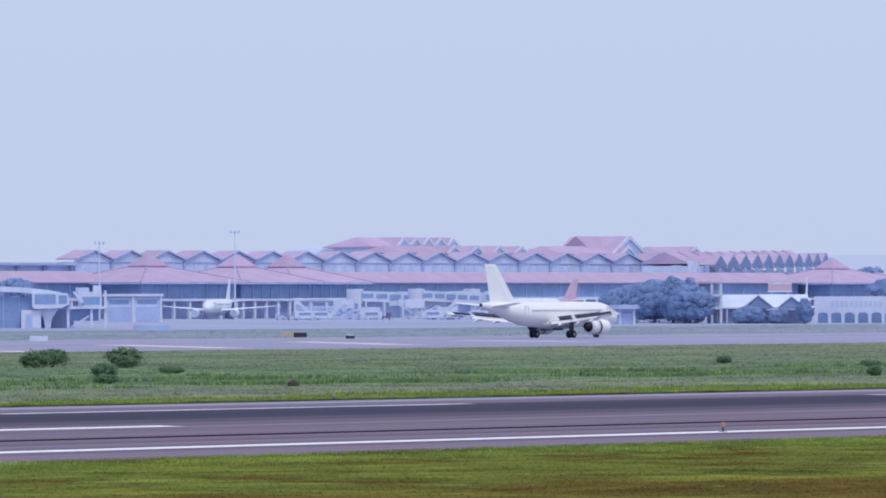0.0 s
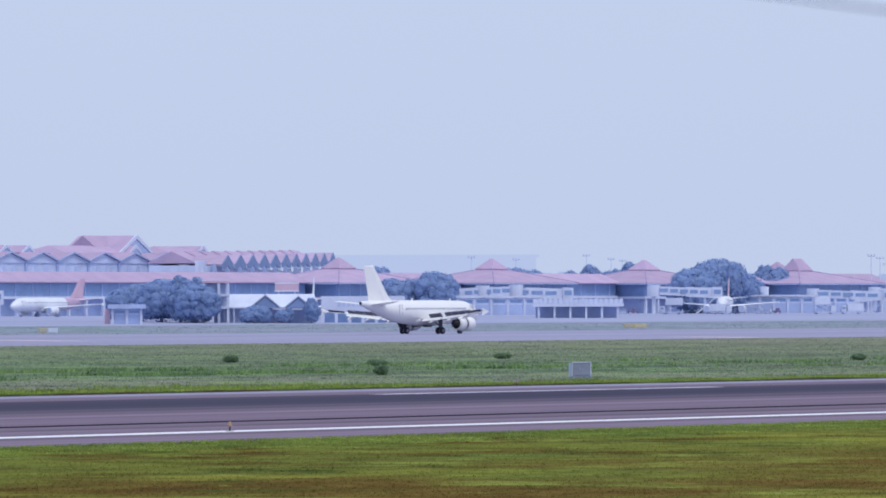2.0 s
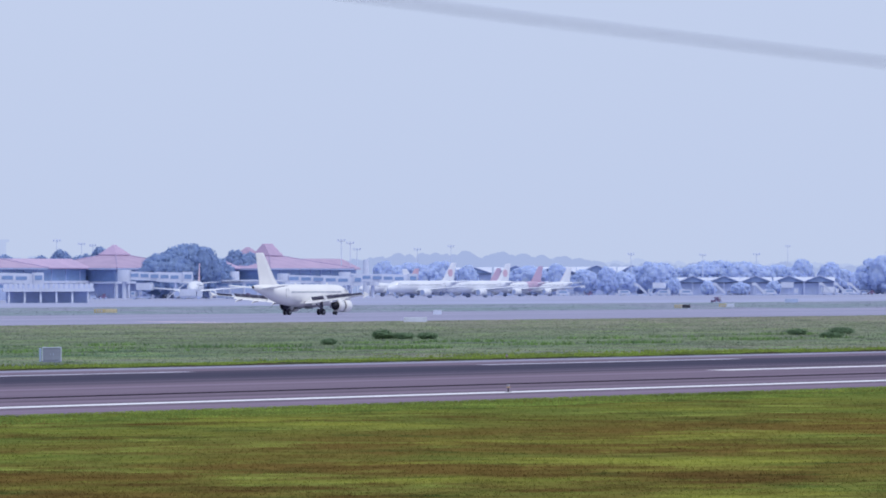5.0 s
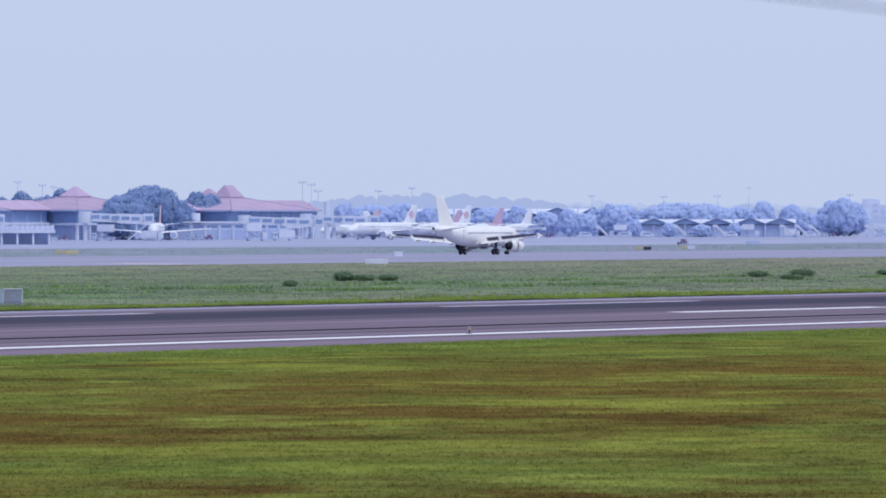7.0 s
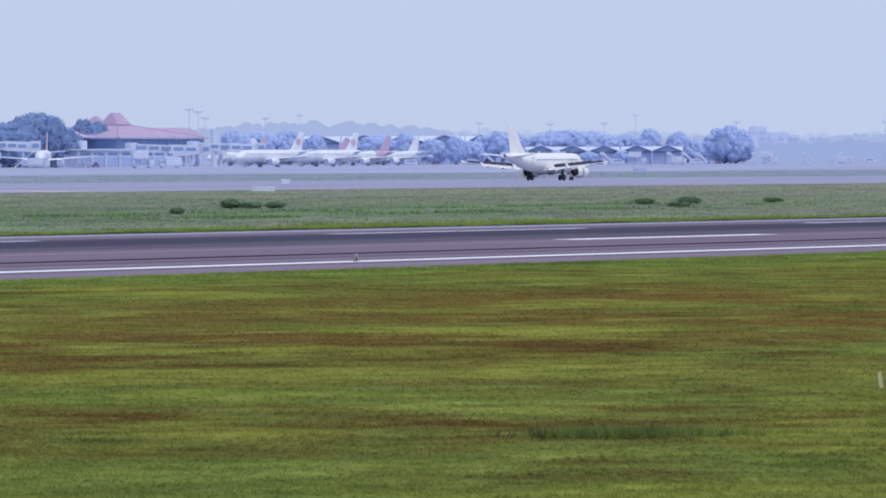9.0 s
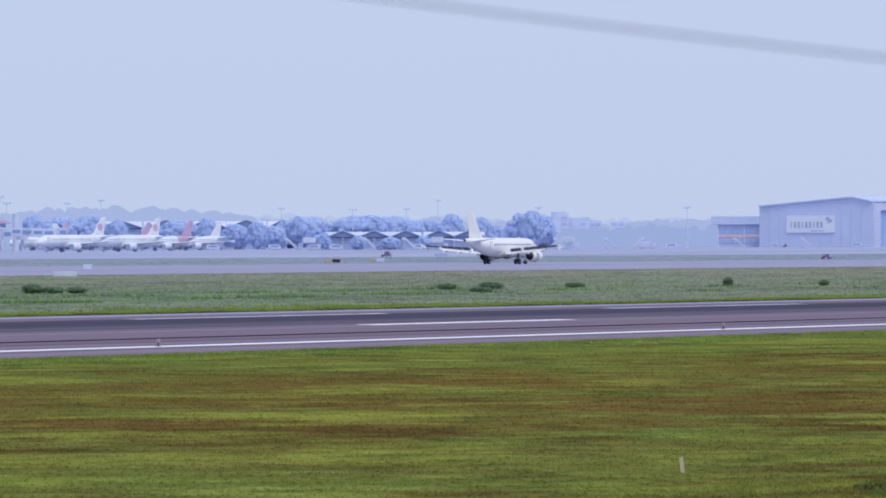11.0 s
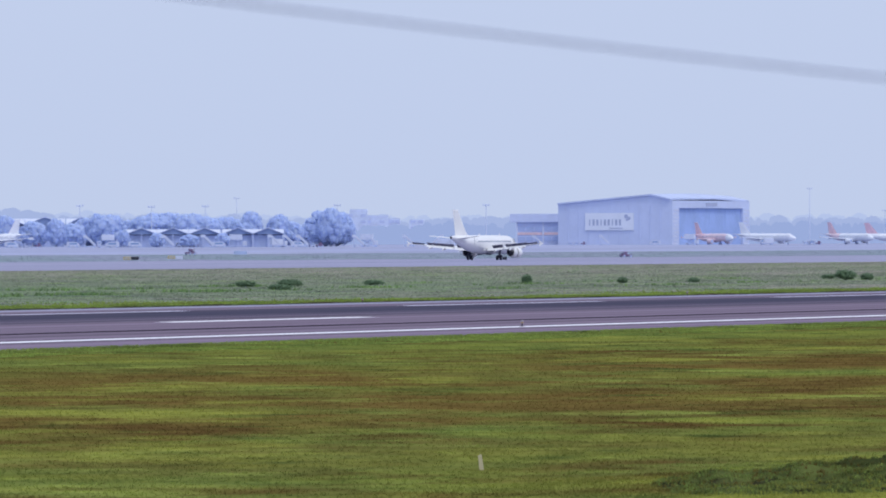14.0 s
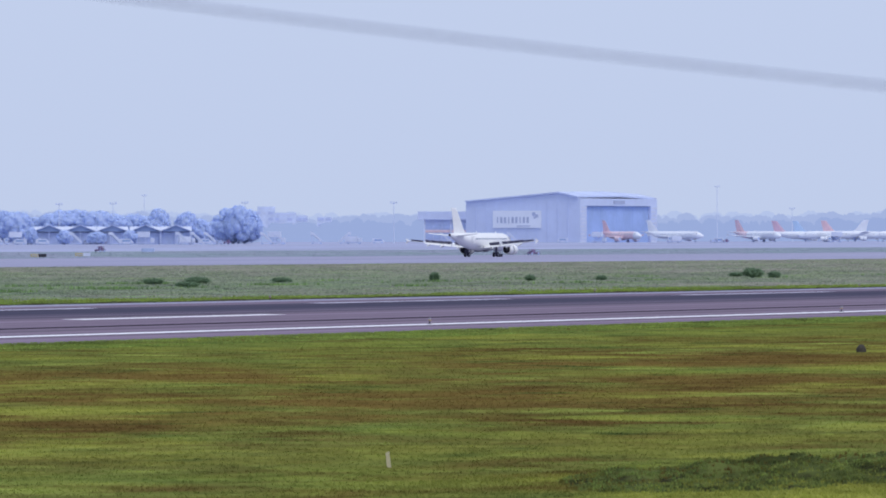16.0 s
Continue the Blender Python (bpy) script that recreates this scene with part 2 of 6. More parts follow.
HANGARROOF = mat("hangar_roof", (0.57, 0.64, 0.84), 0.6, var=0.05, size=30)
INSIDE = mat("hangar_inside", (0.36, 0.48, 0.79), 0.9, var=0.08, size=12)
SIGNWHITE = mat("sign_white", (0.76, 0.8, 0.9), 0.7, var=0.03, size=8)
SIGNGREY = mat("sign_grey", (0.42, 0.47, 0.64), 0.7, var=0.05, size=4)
# blue haze is mixed into the leaf colours, paler for the farther trees
LEAF = mat("hazed_leaves", (0.34, 0.455, 0.695), 0.9, var=0.14, size=3, second=(0.305, 0.415, 0.65), spec=0.0)
FARLEAF = mat("far_hazed_leaves", (0.61, 0.71, 0.95), 0.9, var=0.10, size=4, second=(0.575, 0.68, 0.93), spec=0.0)
BUSH = mat("bush_leaves", (0.19, 0.28, 0.165), 0.9, var=0.2, size=0.8, second=(0.13, 0.2, 0.125), spec=0.0)
# bark lightened and blued with painted haze
BARK = mat("bark", (0.3, 0.36, 0.52), 0.9, var=0.2, size=0.5)
WOOD = mat("weathered_wood", (0.6, 0.53, 0.35), 0.85, var=0.15, size=0.3)
EARTH = mat("earth", (0.05, 0.042, 0.03), 0.9, var=0.2, size=0.4, bump=0.4)
SIGNYELLOW = mat("sign_yellow", (0.50, 0.42, 0.24), 0.6, var=0.06, size=1)
# so pale because haze is put into the wall colour
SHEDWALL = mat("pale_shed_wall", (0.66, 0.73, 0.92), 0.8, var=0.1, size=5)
LAMPGREY = mat("lamp_grey", (0.26, 0.24, 0.28), 0.4, var=0.1, size=0.1)
LAMPORANGE = mat("lamp_orange", (0.36, 0.24, 0.15), 0.5, var=0.1, size=0.1)


for leaf, through_share in ((LEAF, 0.42), (FARLEAF, 0.42), (BUSH, 0.42)):
    leafy(leaf, through_share)
# mast paint lightened with haze blue
MAST = mat("mast_grey", (0.62, 0.69, 0.86), 0.6, var=0.05, size=3)
CABLE = mat("cable_black", (0.085, 0.092, 0.25), 0.6, var=0.05, size=0.2)


# ---- building blocks ----
def box(bm, x, y, z, sx, sy, sz, rz=0.0):
    """A box with its base centre at x, y, z."""
    r = bmesh.ops.create_cube(bm, size=1, matrix=Matrix.Translation((x, y, z + sz / 2)) @ Matrix.Rotation(radians(rz), 4, "Z") @ Matrix.Diagonal((sx, sy, sz, 1)))
    return r["verts"]


def rod(bm, a, b, r0, r1=None, n=8):
    a, b = Vector(a), Vector(b)
    d = b - a
    m = Matrix.Translation((a + b) / 2) @ d.to_track_quat("Z", "Y").to_matrix().to_4x4()
    bmesh.ops.create_cone(bm, cap_ends=True, segments=n, radius1=r0, radius2=r0 if r1 is None else r1, depth=d.length, matrix=m)


def rings(bm, sections, n=20, caps=True):
    """A skin through rings (x, y centre, z centre, half width, half height) square to x."""
    loops = []
    for x, yc, zc, ry, rz in sections:
        loops.append([bm.verts.new((x, yc + ry * math.cos(2 * math.pi * i / n), zc + rz * math.sin(2 * math.pi * i / n))) for i in range(n)])
    for a, b in zip(loops, loops[1:]):
        for i in range(n):
            j = (i + 1) % n
            bm.faces.new((a[i], a[j], b[j], b[i]))
    if caps:
        bm.faces.new(loops[0])
        bm.faces.new(loops[-1][::-1])


def skin(bm, loops):
    """A closed skin through loops of equal point count."""
    vs = [[bm.verts.new(p) for p in loop] for loop in loops]
    k = len(vs[0])
    for a, b in zip(vs, vs[1:]):
        for i in range(k):
            j = (i + 1) % k
            bm.faces.new((a[i], a[j], b[j], b[i]))
    bm.faces.new(vs[0][::-1])
    bm.faces.new(vs[-1])


def part(name, bm, material, parent=None, label="", smooth=False, bevel=0.0):
    if bevel:
        bmesh.ops.bevel(bm, geom=list(bm.edges), offset=bevel, segments=1, affect="EDGES")
    bmesh.ops.recalc_face_normals(bm, faces=list(bm.faces))
    me = bpy.data.meshes.new(name)
    bm.to_mesh(me)
    bm.free()
    me.materials.append(material)
    if smooth:
        for p in me.polygons:
            p.use_smooth = True
    ob = new(name, me)
    if parent:
        ob.parent = parent
    if label:
        ob["label"] = label
    return ob


def boxes(name, items, material, parent, label="", bevel=0.0):
    bm = bmesh.new()
    for it in items:
        box(bm, *it)
    return part(name, bm, material, parent, label, bevel=bevel)


def thing(name, m, label, category, group=""):
    ob = new(name)
    ob.matrix_basis = m
    return tagged(ob, label, category, group)


def lie(y):
    """Height of the ground across the airfield."""
    pts = ((-500, 0), (705, 0), (800, 0.95), (900, 1.7), (1000, 2.0), (9000, 2.0))
    for (a, za), (b, zb) in zip(pts, pts[1:]):
        if y <= b:
            return za + (zb - za) * max(0, (y - a)) / (b - a)
    return 2.0


def spot(bearing, far, turn=0.0):
    """A pose on the ground at a bearing and distance from the stand; turn 0 faces its front (-y) to the stand."""
    x, y = far * math.sin(radians(bearing)), far * math.cos(radians(bearing))
    return pose(x, y, lie(y), 0, 0, -bearing + turn)


# ---- ground ----
def sheet(name, ys, x0, x1, lift, material, step=None, label="", category="", height=None):
    """A strip of ground along x over the stations ys."""
    bm = bmesh.new()
    xs = [x0 + (x1 - x0) * i / 12 for i in range(13)]
    h = height or lie
    grid = [[bm.verts.new((x, y, h(y) + lift)) for x in xs] for y in ys]
    for a, b in zip(grid, grid[1:]):
        for i in range(12):
            bm.faces.new((a[i], a[i + 1], b[i + 1], b[i]))
    ob = part(name, bm, material)
    return tagged(ob, label, category, kind="structure")


def camber(y):
    """The crowned runway."""
    if y <= 182.3:
        return 0.457 * max(0, min(1, (y - 146.7) / 35.6))
    return 0.457 * max(0, 1 - (y - 182.3) / 31.0)


sheet("ground", [-600, 0, 120, 136, 215, 300, 502, 705, 800, 900, 1000, 1400, 2500, 5200], -900, 5200, 0, MOWN, label="flat green and brown mown airfield grass", category="ground")
sheet("ground_infield", [214.6, 300, 400, 502.2], -100, 2600, 0.02, ROUGH, label="rough green infield grass between two runways", category="ground")
sheet("ground_far_strip", [704, 740, 800, 812], 0, 4200, 0.02, HAZED_GRASS, label="thin strip of grass before the apron", category="ground")
sheet("ground_verge", [214.5, 222, 228], -100, 1500, 0.026, VERGE, label="bright green grass verge beside the runway", category="ground")
RUN = [136.3, 146.7, 158, 170, 182.3, 190, 200, 213.3, 214.8]
sheet("runway", RUN, -200, 1500, 0.03, ASPHALT, label="purple-grey asphalt runway with a crowned surface", category="runway", height=camber)
sheet("runway_shoulder", [203.5, 208, 213.3, 214.8], -200, 1500, 0.038, SHOULDER, label="pale far shoulder of the runway", category="runway", height=camber)
sheet("runway_edge_line", [145.8, 147.5], -200, 1500, 0.04, LINE, label="white painted runway edge line", category="marking", height=camber)
sheet("runway_joint", [155.2, 156.05], -200, 1500, 0.045, SEAL, label="black sealed joint along the runway", category="marking", height=camber)
for k in range(-6, 26):
    x = 188.46 + 60 * k
    sheet("centre_line_dash", [181.4, 182.3, 182.8], x, x + 30, 0.045, WORN, label="worn white runway centre line dash", category="marking", height=camber)["group"] = "centre line dashes"
for x in (120.0, 305.4):
    sheet("touchdown_bar", [164.6, 166.1], x, x + (60.8 if x < 200 else 24.5), 0.045, LINE, label="white painted touchdown zone bar", category="marking", height=camber)["group"] = "touchdown bars"
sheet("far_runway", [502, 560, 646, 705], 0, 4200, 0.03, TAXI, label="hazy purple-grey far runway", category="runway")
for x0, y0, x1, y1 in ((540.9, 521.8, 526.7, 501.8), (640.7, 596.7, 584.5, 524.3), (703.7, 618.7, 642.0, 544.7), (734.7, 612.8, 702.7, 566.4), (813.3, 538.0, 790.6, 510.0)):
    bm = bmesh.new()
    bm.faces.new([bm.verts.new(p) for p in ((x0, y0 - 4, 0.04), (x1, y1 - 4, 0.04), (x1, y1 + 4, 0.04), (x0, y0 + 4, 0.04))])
    tagged(part("far_runway_line", bm, YELLOW), "pinkish marking line on the far runway", "marking", "far runway lines", "structure")
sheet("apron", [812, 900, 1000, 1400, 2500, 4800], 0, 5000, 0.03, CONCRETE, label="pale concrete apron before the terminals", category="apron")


def tufts(name, count, xy, tall, wide, blades, material, label, seed, rise=None):
    """Many grass blades as one mesh: each a bent triangle pair."""
    g = np.random.default_rng(seed)
    x, y = xy(g, count)
    x, y = np.repeat(x, blades), np.repeat(y, blades)
    n = len(x)
    x = x + g.normal(0, wide * 2.2, n)
    y = y + g.normal(0, wide * 2.2, n)
    h = tall * g.uniform(0.45, 1.15, n)
    a = g.uniform(0, 2 * np.pi, n)
    w = wide * g.uniform(0.6, 1.3, n)
    lx, ly = g.normal(0, 0.45, n) * h, g.normal(0, 0.45, n) * h
    z = np.interp(y, [705, 800, 900, 1000], [0, 0.95, 1.7, 2.0]) + (rise(x, y) if rise else 0)
    co = np.empty((n, 3, 3))
    co[:, 0] = np.stack([x - w * np.cos(a), y - w * np.sin(a), z - 0.01], 1)
    co[:, 1] = np.stack([x + w * np.cos(a), y + w * np.sin(a), z - 0.01], 1)
    co[:, 2] = np.stack([x + lx, y + ly, z + h], 1)
    face = np.cross(co[:, 1] - co[:, 0], co[:, 2] - co[:, 0])
    turned = (face[:, 0] * x + face[:, 1] * y) > 0
    co[turned] = co[turned][:, [1, 0, 2]]
    me = bpy.data.meshes.new(name)
    me.vertices.add(3 * n)
    me.vertices.foreach_set("co", co.ravel())
    me.loops.add(3 * n)
    me.loops.foreach_set("vertex_index", np.arange(3 * n, dtype=np.int32))
    me.polygons.add(n)
    me.polygons.foreach_set("loop_start", np.arange(0, 3 * n, 3, dtype=np.int32))
    me.update(calc_edges=True)
    me.materials.append(material)
    return tagged(new(name, me), label, "grass", kind="stuff")


def wedge(near, far, y_hi, power=0.7):
    """Places seen from the stand between two distances, out to a line y."""
    def pick(g, n):
        b = np.radians(g.uniform(44, 71, n * 3))
        d = near + (far - near) * g.uniform(0, 1, n * 3) ** (1 / power)
        x, y = d * np.sin(b), d * np.cos(b)
        ok = (y < y_hi)
        return x[ok][:n], y[ok][:n]
    return pick


def strip(y0, y1, x0, x1):
    def pick(g, n):
        y = g.uniform(y0, y1, n)
        return y * g.uniform(x0, x1, n), y
    return pick


def verge_spread(g, n):
    x = 214.3 * g.uniform(0.9, 2.9, n)
    wide = 9 + 4 * np.sin(x * 0.05) + 2.5 * np.sin(x * 0.21 + 1)
    return x, 215.5 + wide * np.abs(g.normal(0, 0.62, n))


tufts("grass", 190000, wedge(76, 345, 136.2, 0.62), 0.047, 0.012, 5, MOWN_BLADE, "short mown green and yellowing grass", 1)
tufts("grass", 20000, strip(129.0, 137.1, 0.9, 2.9), 0.075, 0.025, 4, VERGE_BLADE, "bright green grass along the runway's near edge", 3)
tufts("grass", 9000, strip(135.6, 137.3, 0.9, 2.9), 0.10, 0.03, 4, VERGE_BLADE, "ragged bright green grass over the runway's near edge", 8)
tufts("grass", 24000, verge_spread, 0.20, 0.06, 4, VERGE_BLADE, "bright green taller grass along the runway's far edge", 4)
tufts("grass", 60000, strip(226, 400, 0.9, 2.8), 0.11, 0.07, 4, ROUGH_BLADE, "rough green infield grass", 5)
tufts("grass", 24000, strip(380, 501.5, 0.9, 2.8), 0.10, 0.10, 4, ROUGH_BLADE, "rough green infield grass", 6)
tufts("grass", 6000, strip(705, 800, 0.85, 2.8), 0.10, 0.25, 3, HAZED_GRASS, "hazed grass strip before the apron", 7)


def shade_lip():
    """A hand-high dark edge on the runway's far side, imitating shade under grass."""
    xs = np.linspace(190, 640, 900)
    hs = [0.10 + 0.07 * (noise.noise((x * 0.11, 3, 0)) + 0.5) + 0.05 * noise.noise((x * 0.9, 8, 0)) for x in xs]
    bm = bmesh.new()
    rows = [[bm.verts.new((x, 214.85 + dy + 0.25 * noise.noise((x * 0.3, 5, 0)), max(0.03, z * h))) for x, h in zip(xs, hs)] for dy, z in ((0.0, 0.0), (0.12, 0.9), (0.5, 1.0), (1.6, 0.1))]
    for p, q in zip(rows, rows[1:]):
        for k in range(len(xs) - 1):
            bm.faces.new((p[k], p[k + 1], q[k + 1], q[k]))
    tagged(part("ground_edge", bm, LIP), "low dark lip imitating shade between runway and grass", "ground", kind="structure")


shade_lip()


def thickets(g, n):
    """Low fresh growth in broken drifts along the infield."""
    y = 262 + 46 * g.uniform(0, 1, n * 5) ** 1.3
    x = y * g.uniform(0.95, 2.7, n * 5)
    lump = np.sin(x * 0.11 + y * 0.23) + np.sin(x * 0.043 - y * 0.31 + 2) + 0.7 * np.sin(x * 0.37 + y * 0.11) + g.normal(0, 0.35, n * 5)
    ok = lump > 0.85 + 1.15 * (x / y - 0.95)
    return x[ok][:n], y[ok][:n]


tufts("grass", 9000, thickets, 0.34, 0.07, 4, FRESH, "fresh green low growth in the infield", 13)


def bank(x, y):
    """Height of a low heap of turned-up weeds in the mown grass."""
    u, v = (x - 117.0) / 8.5, (y - 47.2 - 0.25 * np.sin(x * 0.9)) / 3.2
    mask = np.clip(1.15 - u * u - v * v, 0, 1) ** 0.8
    rough = 0.5 + 0.22 * np.sin(x * 1.1 + y * 0.7) + 0.16 * np.sin(x * 2.7 - y * 2.1 + 1) + 0.12 * np.sin(x * 5.3 + y * 4.4) + 0.10 * np.sin(y * 6.1 - x * 3.7)
    return 0.36 * mask * np.clip(rough, 0.05, 1.1)


def earth_bank():
    xs, ys = np.linspace(106.5, 127.5, 150), np.linspace(42.5, 52, 80)
    bm = bmesh.new()
    grid = [[bm.verts.new((x, y, float(bank(x, y)) - 0.012)) for x in xs] for y in ys]
    for p, q in zip(grid, grid[1:]):
        for k in range(len(xs) - 1):
            bm.faces.new((p[k], p[k + 1], q[k + 1], q[k]))
    tagged(part("weed_bank", bm, WEED, smooth=True), "low uneven bank of dark weeds in mown grass", "bank", kind="structure")


def on_bank(g, n):
    x, y = g.uniform(107, 127, n * 3), g.uniform(43, 52, n * 3)
    ok = (bank(x, y) > 0.02) & (np.sin(x * 3.1 + y * 1.7) + np.sin(y * 4.3 - x * 1.3) + g.normal(0, 0.6, n * 3) > -0.2)
    return x[ok][:n], y[ok][:n]


def around_bank(g, n):
    return g.uniform(106, 128, n), g.uniform(42.5, 52.5, n)


def clump(g, n):
    k = g.integers(0, 9, n)
    loose = 0.12 + 0.25 * np.abs(np.sin(k * 1.9))
    return 94.4 + 0.24 * k + g.normal(0, 1, n) * loose, 51.0 - 0.13 * k + 0.5 * np.sin(k * 2.3) + g.normal(0, 1.6, n) * loose


earth_bank()
tufts("grass", 6000, around_bank, 0.06, 0.012, 4, MOWN_BLADE, "mown grass growing over the weed bank", 14, bank)
tufts("grass", 4600, on_bank, 0.055, 0.020, 4, WEED_BLADE, "dark tangled weeds on a low bank", 9, bank)
tufts("grass", 1400, on_bank, 0.06, 0.014, 4, VERGE_BLADE, "brighter green blades among the weeds", 10, bank)
tufts("grass", 620, clump, 0.20, 0.014, 5, WEED_BLADE, "clump of taller green grass in the mown field", 11)
tufts("grass", 480, clump, 0.22, 0.010, 4, VERGE_BLADE, "bright blades in a clump of taller grass", 12)


# ---- aircraft ----
def airliner(name, m, label, fin=None, aft=None, nose=None, rollout=False, group="", skin_paint=None):
    """A twin-jet airliner 37.6 m long: +x is the nose, the origin on the ground between the main wheels."""
    paint = skin_paint or WHITE
    # parked aircraft take paler hazed tones for their darks and tyres
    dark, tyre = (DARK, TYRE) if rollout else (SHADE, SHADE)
    fin, aft, nose = fin or paint, aft or paint, nose or paint
    a = thing(name, m, label, "aircraft", group)
    bm = bmesh.new()
    rings(bm, [(13.0, 0, 3.70, 1.95, 2.02), (6, 0, 3.75, 1.98, 2.07), (-2, 0, 3.75, 1.98, 2.07), (-7.5, 0, 3.77, 1.98, 2.05)], 28, False)
    body = part("fuselage", bm, paint, a, smooth=True)
    bm = bmesh.new()
    rings(bm, [(17.65, 0, 3.12, 0.06, 0.06), (17.55, 0, 3.12, 0.36, 0.36), (17.15, 0, 3.15, 0.78, 0.78), (16.6, 0, 3.23, 1.10, 1.10), (15.7, 0, 3.38, 1.46, 1.48), (14.6, 0, 3.56, 1.75, 1.80), (13.8, 0, 3.65, 1.88, 1.94), (13.0, 0, 3.70, 1.95, 2.02)], 28, False)
    cone = part("nose", bm, nose, a, smooth=True)
    for s in (1, -1):
        for i in range(3):
            bm = bmesh.new()
            skin(bm, [[(15.95 - 0.62 * i, s * (0.45 + 0.52 * i), 4.12 + 0.10 * i), (15.5 - 0.62 * i, s * (0.75 + 0.5 * i), 4.1 + 0.1 * i), (15.25 - 0.62 * i, s * (0.72 + 0.42 * i), 4.62 + 0.12 * i), (15.6 - 0.62 * i, s * (0.40 + 0.45 * i), 4.62 + 0.12 * i)],
                      [(16.0 - 0.62 * i, s * (0.47 + 0.52 * i), 4.16 + 0.10 * i), (15.55 - 0.62 * i, s * (0.79 + 0.5 * i), 4.14 + 0.1 * i), (15.3 - 0.62 * i, s * (0.76 + 0.42 * i), 4.68 + 0.12 * i), (15.65 - 0.62 * i, s * (0.42 + 0.45 * i), 4.68 + 0.12 * i)]])
            part("cockpit_window", bm, PANE, cone, "dark cockpit window")
    bm = bmesh.new()
    rings(bm, [(-7.5, 0, 3.77, 1.98, 2.05), (-10.0, 0, 3.93, 1.86, 1.90), (-12.5, 0, 4.22, 1.60, 1.60), (-15.0, 0, 4.60, 1.18, 1.20), (-17.5, 0, 4.98, 0.74, 0.78), (-19.3, 0, 5.22, 0.42, 0.45), (-19.9, 0, 5.28, 0.30, 0.32)], 28, False)
    tail = part("tail_cone", bm, aft, a, smooth=True)
    bm = bmesh.new()
    rod(bm, (-19.85, 0, 5.28), (-20.0, 0, 5.29), 0.27, 0.22, 14)
    part("exhaust_outlet", bm, dark, tail, "dark exhaust outlet in the tail")
    bm = bmesh.new()
    rings(bm, [(6.2, 0, 2.4, 0.9, 0.5), (4.2, 0, 2.25, 1.75, 0.85), (0, 0, 2.2, 1.95, 0.92), (-3.2, 0, 2.3, 1.7, 0.8), (-5.2, 0, 2.5, 0.8, 0.5)], 20)
    part("belly_fairing", bm, paint, a, smooth=True)
    bm = bmesh.new()
    for s in (1, -1):
        for i in range(40):
            x = 12.3 - 0.533 * i
            if i in (13, 14):
                x -= 0.1
            box(bm, x, s * 1.925, 4.20, 0.23, 0.11, 0.30)
    part("window_band", bm, PANE, body, "row of small dark cabin windows")["kind"] = "stuff"
    for s in (1, -1):
        for x in (13.6, -10.6):
            bm = bmesh.new()
            for dx in (-0.43, 0.43):
                box(bm, x + dx, s * (1.90 if x > 0 else 1.80), 3.3, 0.03, 0.06, 1.75)
            box(bm, x, s * (1.80 if x > 0 else 1.74), 5.02, 0.86, 0.12, 0.03)
            part("door_outline", bm, BELLY, body)

    def foil(xl, xt, y, z, th):
        c = xl - xt
        return [(xl, y, z), (xl - 0.12 * c, y, z + 0.55 * th), (xl - 0.38 * c, y, z + 0.62 * th), (xt, y, z + 0.02), (xt, y, z - 0.02), (xl - 0.40 * c, y, z - 0.38 * th), (xl - 0.1 * c, y, z - 0.32 * th)]

    for s in (1, -1):
        bm = bmesh.new()
        lo = [foil(4.4, -2.9, s * 1.2, 2.45, 0.95), foil(3.6, -2.9, s * 2.6, 2.60, 0.80), foil(1.35, -2.9, s * 6.4, 2.95, 0.55), foil(-2.1, -4.5, s * 13.0, 3.5, 0.34), foil(-4.2, -5.8, s * 17.0, 3.85, 0.2)]
        skin(bm, lo if s > 0 else lo)
        wing = part("wing", bm, paint, a, "white swept wing")
        # wing-tip fence
        bm = bmesh.new()
        skin(bm, [[(-4.1, s * 17.0, 3.85), (-5.9, s * 17.0, 3.85), (-6.4, s * 17.05, 4.4), (-5.9, s * 17.05, 4.4)], [(-4.1, s * 17.08, 3.85), (-5.9, s * 17.08, 3.85), (-6.4, s * 17.12, 4.4), (-5.9, s * 17.12, 4.4)]])
        skin(bm, [[(-4.3, s * 17.0, 3.85), (-5.9, s * 17.0, 3.85), (-6.4, s * 17.05, 3.25), (-5.9, s * 17.05, 3.25)], [(-4.3, s * 17.08, 3.85), (-5.9, s * 17.08, 3.85), (-6.4, s * 17.12, 3.25), (-5.9, s * 17.12, 3.25)]])
        part("wing_tip_fence", bm, paint, wing)
        def te(y):
            return -2.9 - max(0, y - 6.4) * (1.6 / 6.6 if y < 13 else 0.2424), 2.6 + (y - 2.6) * 0.0868
        drop = radians(22 if rollout else 6)
        for y0, y1 in ((2.3, 6.2), (6.5, 12.8)):
            bm = bmesh.new()
            loops = []
            for y in (y0, y1):
                x, z = te(y)
                c = 1.15 if y < 7 else 0.85
                dx, dz = -c * math.cos(drop), -c * math.sin(drop)
                loops.append([(x + 0.35, s * y, z + 0.02), (x + 0.35 + dx * 0.3, s * y, z + 0.12 + dz * 0.3), (x + 0.35 + dx, s * y, z + dz), (x + 0.3 + dx * 0.4, s * y, z - 0.16 + dz * 0.4)])
            skin(bm, loops)
            part("flap", bm, paint, wing, "white lowered flap" if rollout else "")
        if rollout:
            for y0, y1, ch in ((3.3, 5.9, 0.85), (6.7, 8.3, 0.82), (8.4, 10.0, 0.78), (10.1, 11.7, 0.74), (11.8, 13.0, 0.70), (13.3, 16.2, 0.62)):
                bm = bmesh.new()
                rise = radians(48 if y0 < 13 else 32)
                loops = []
                for y in (y0, y1):
                    x, z = te(y)
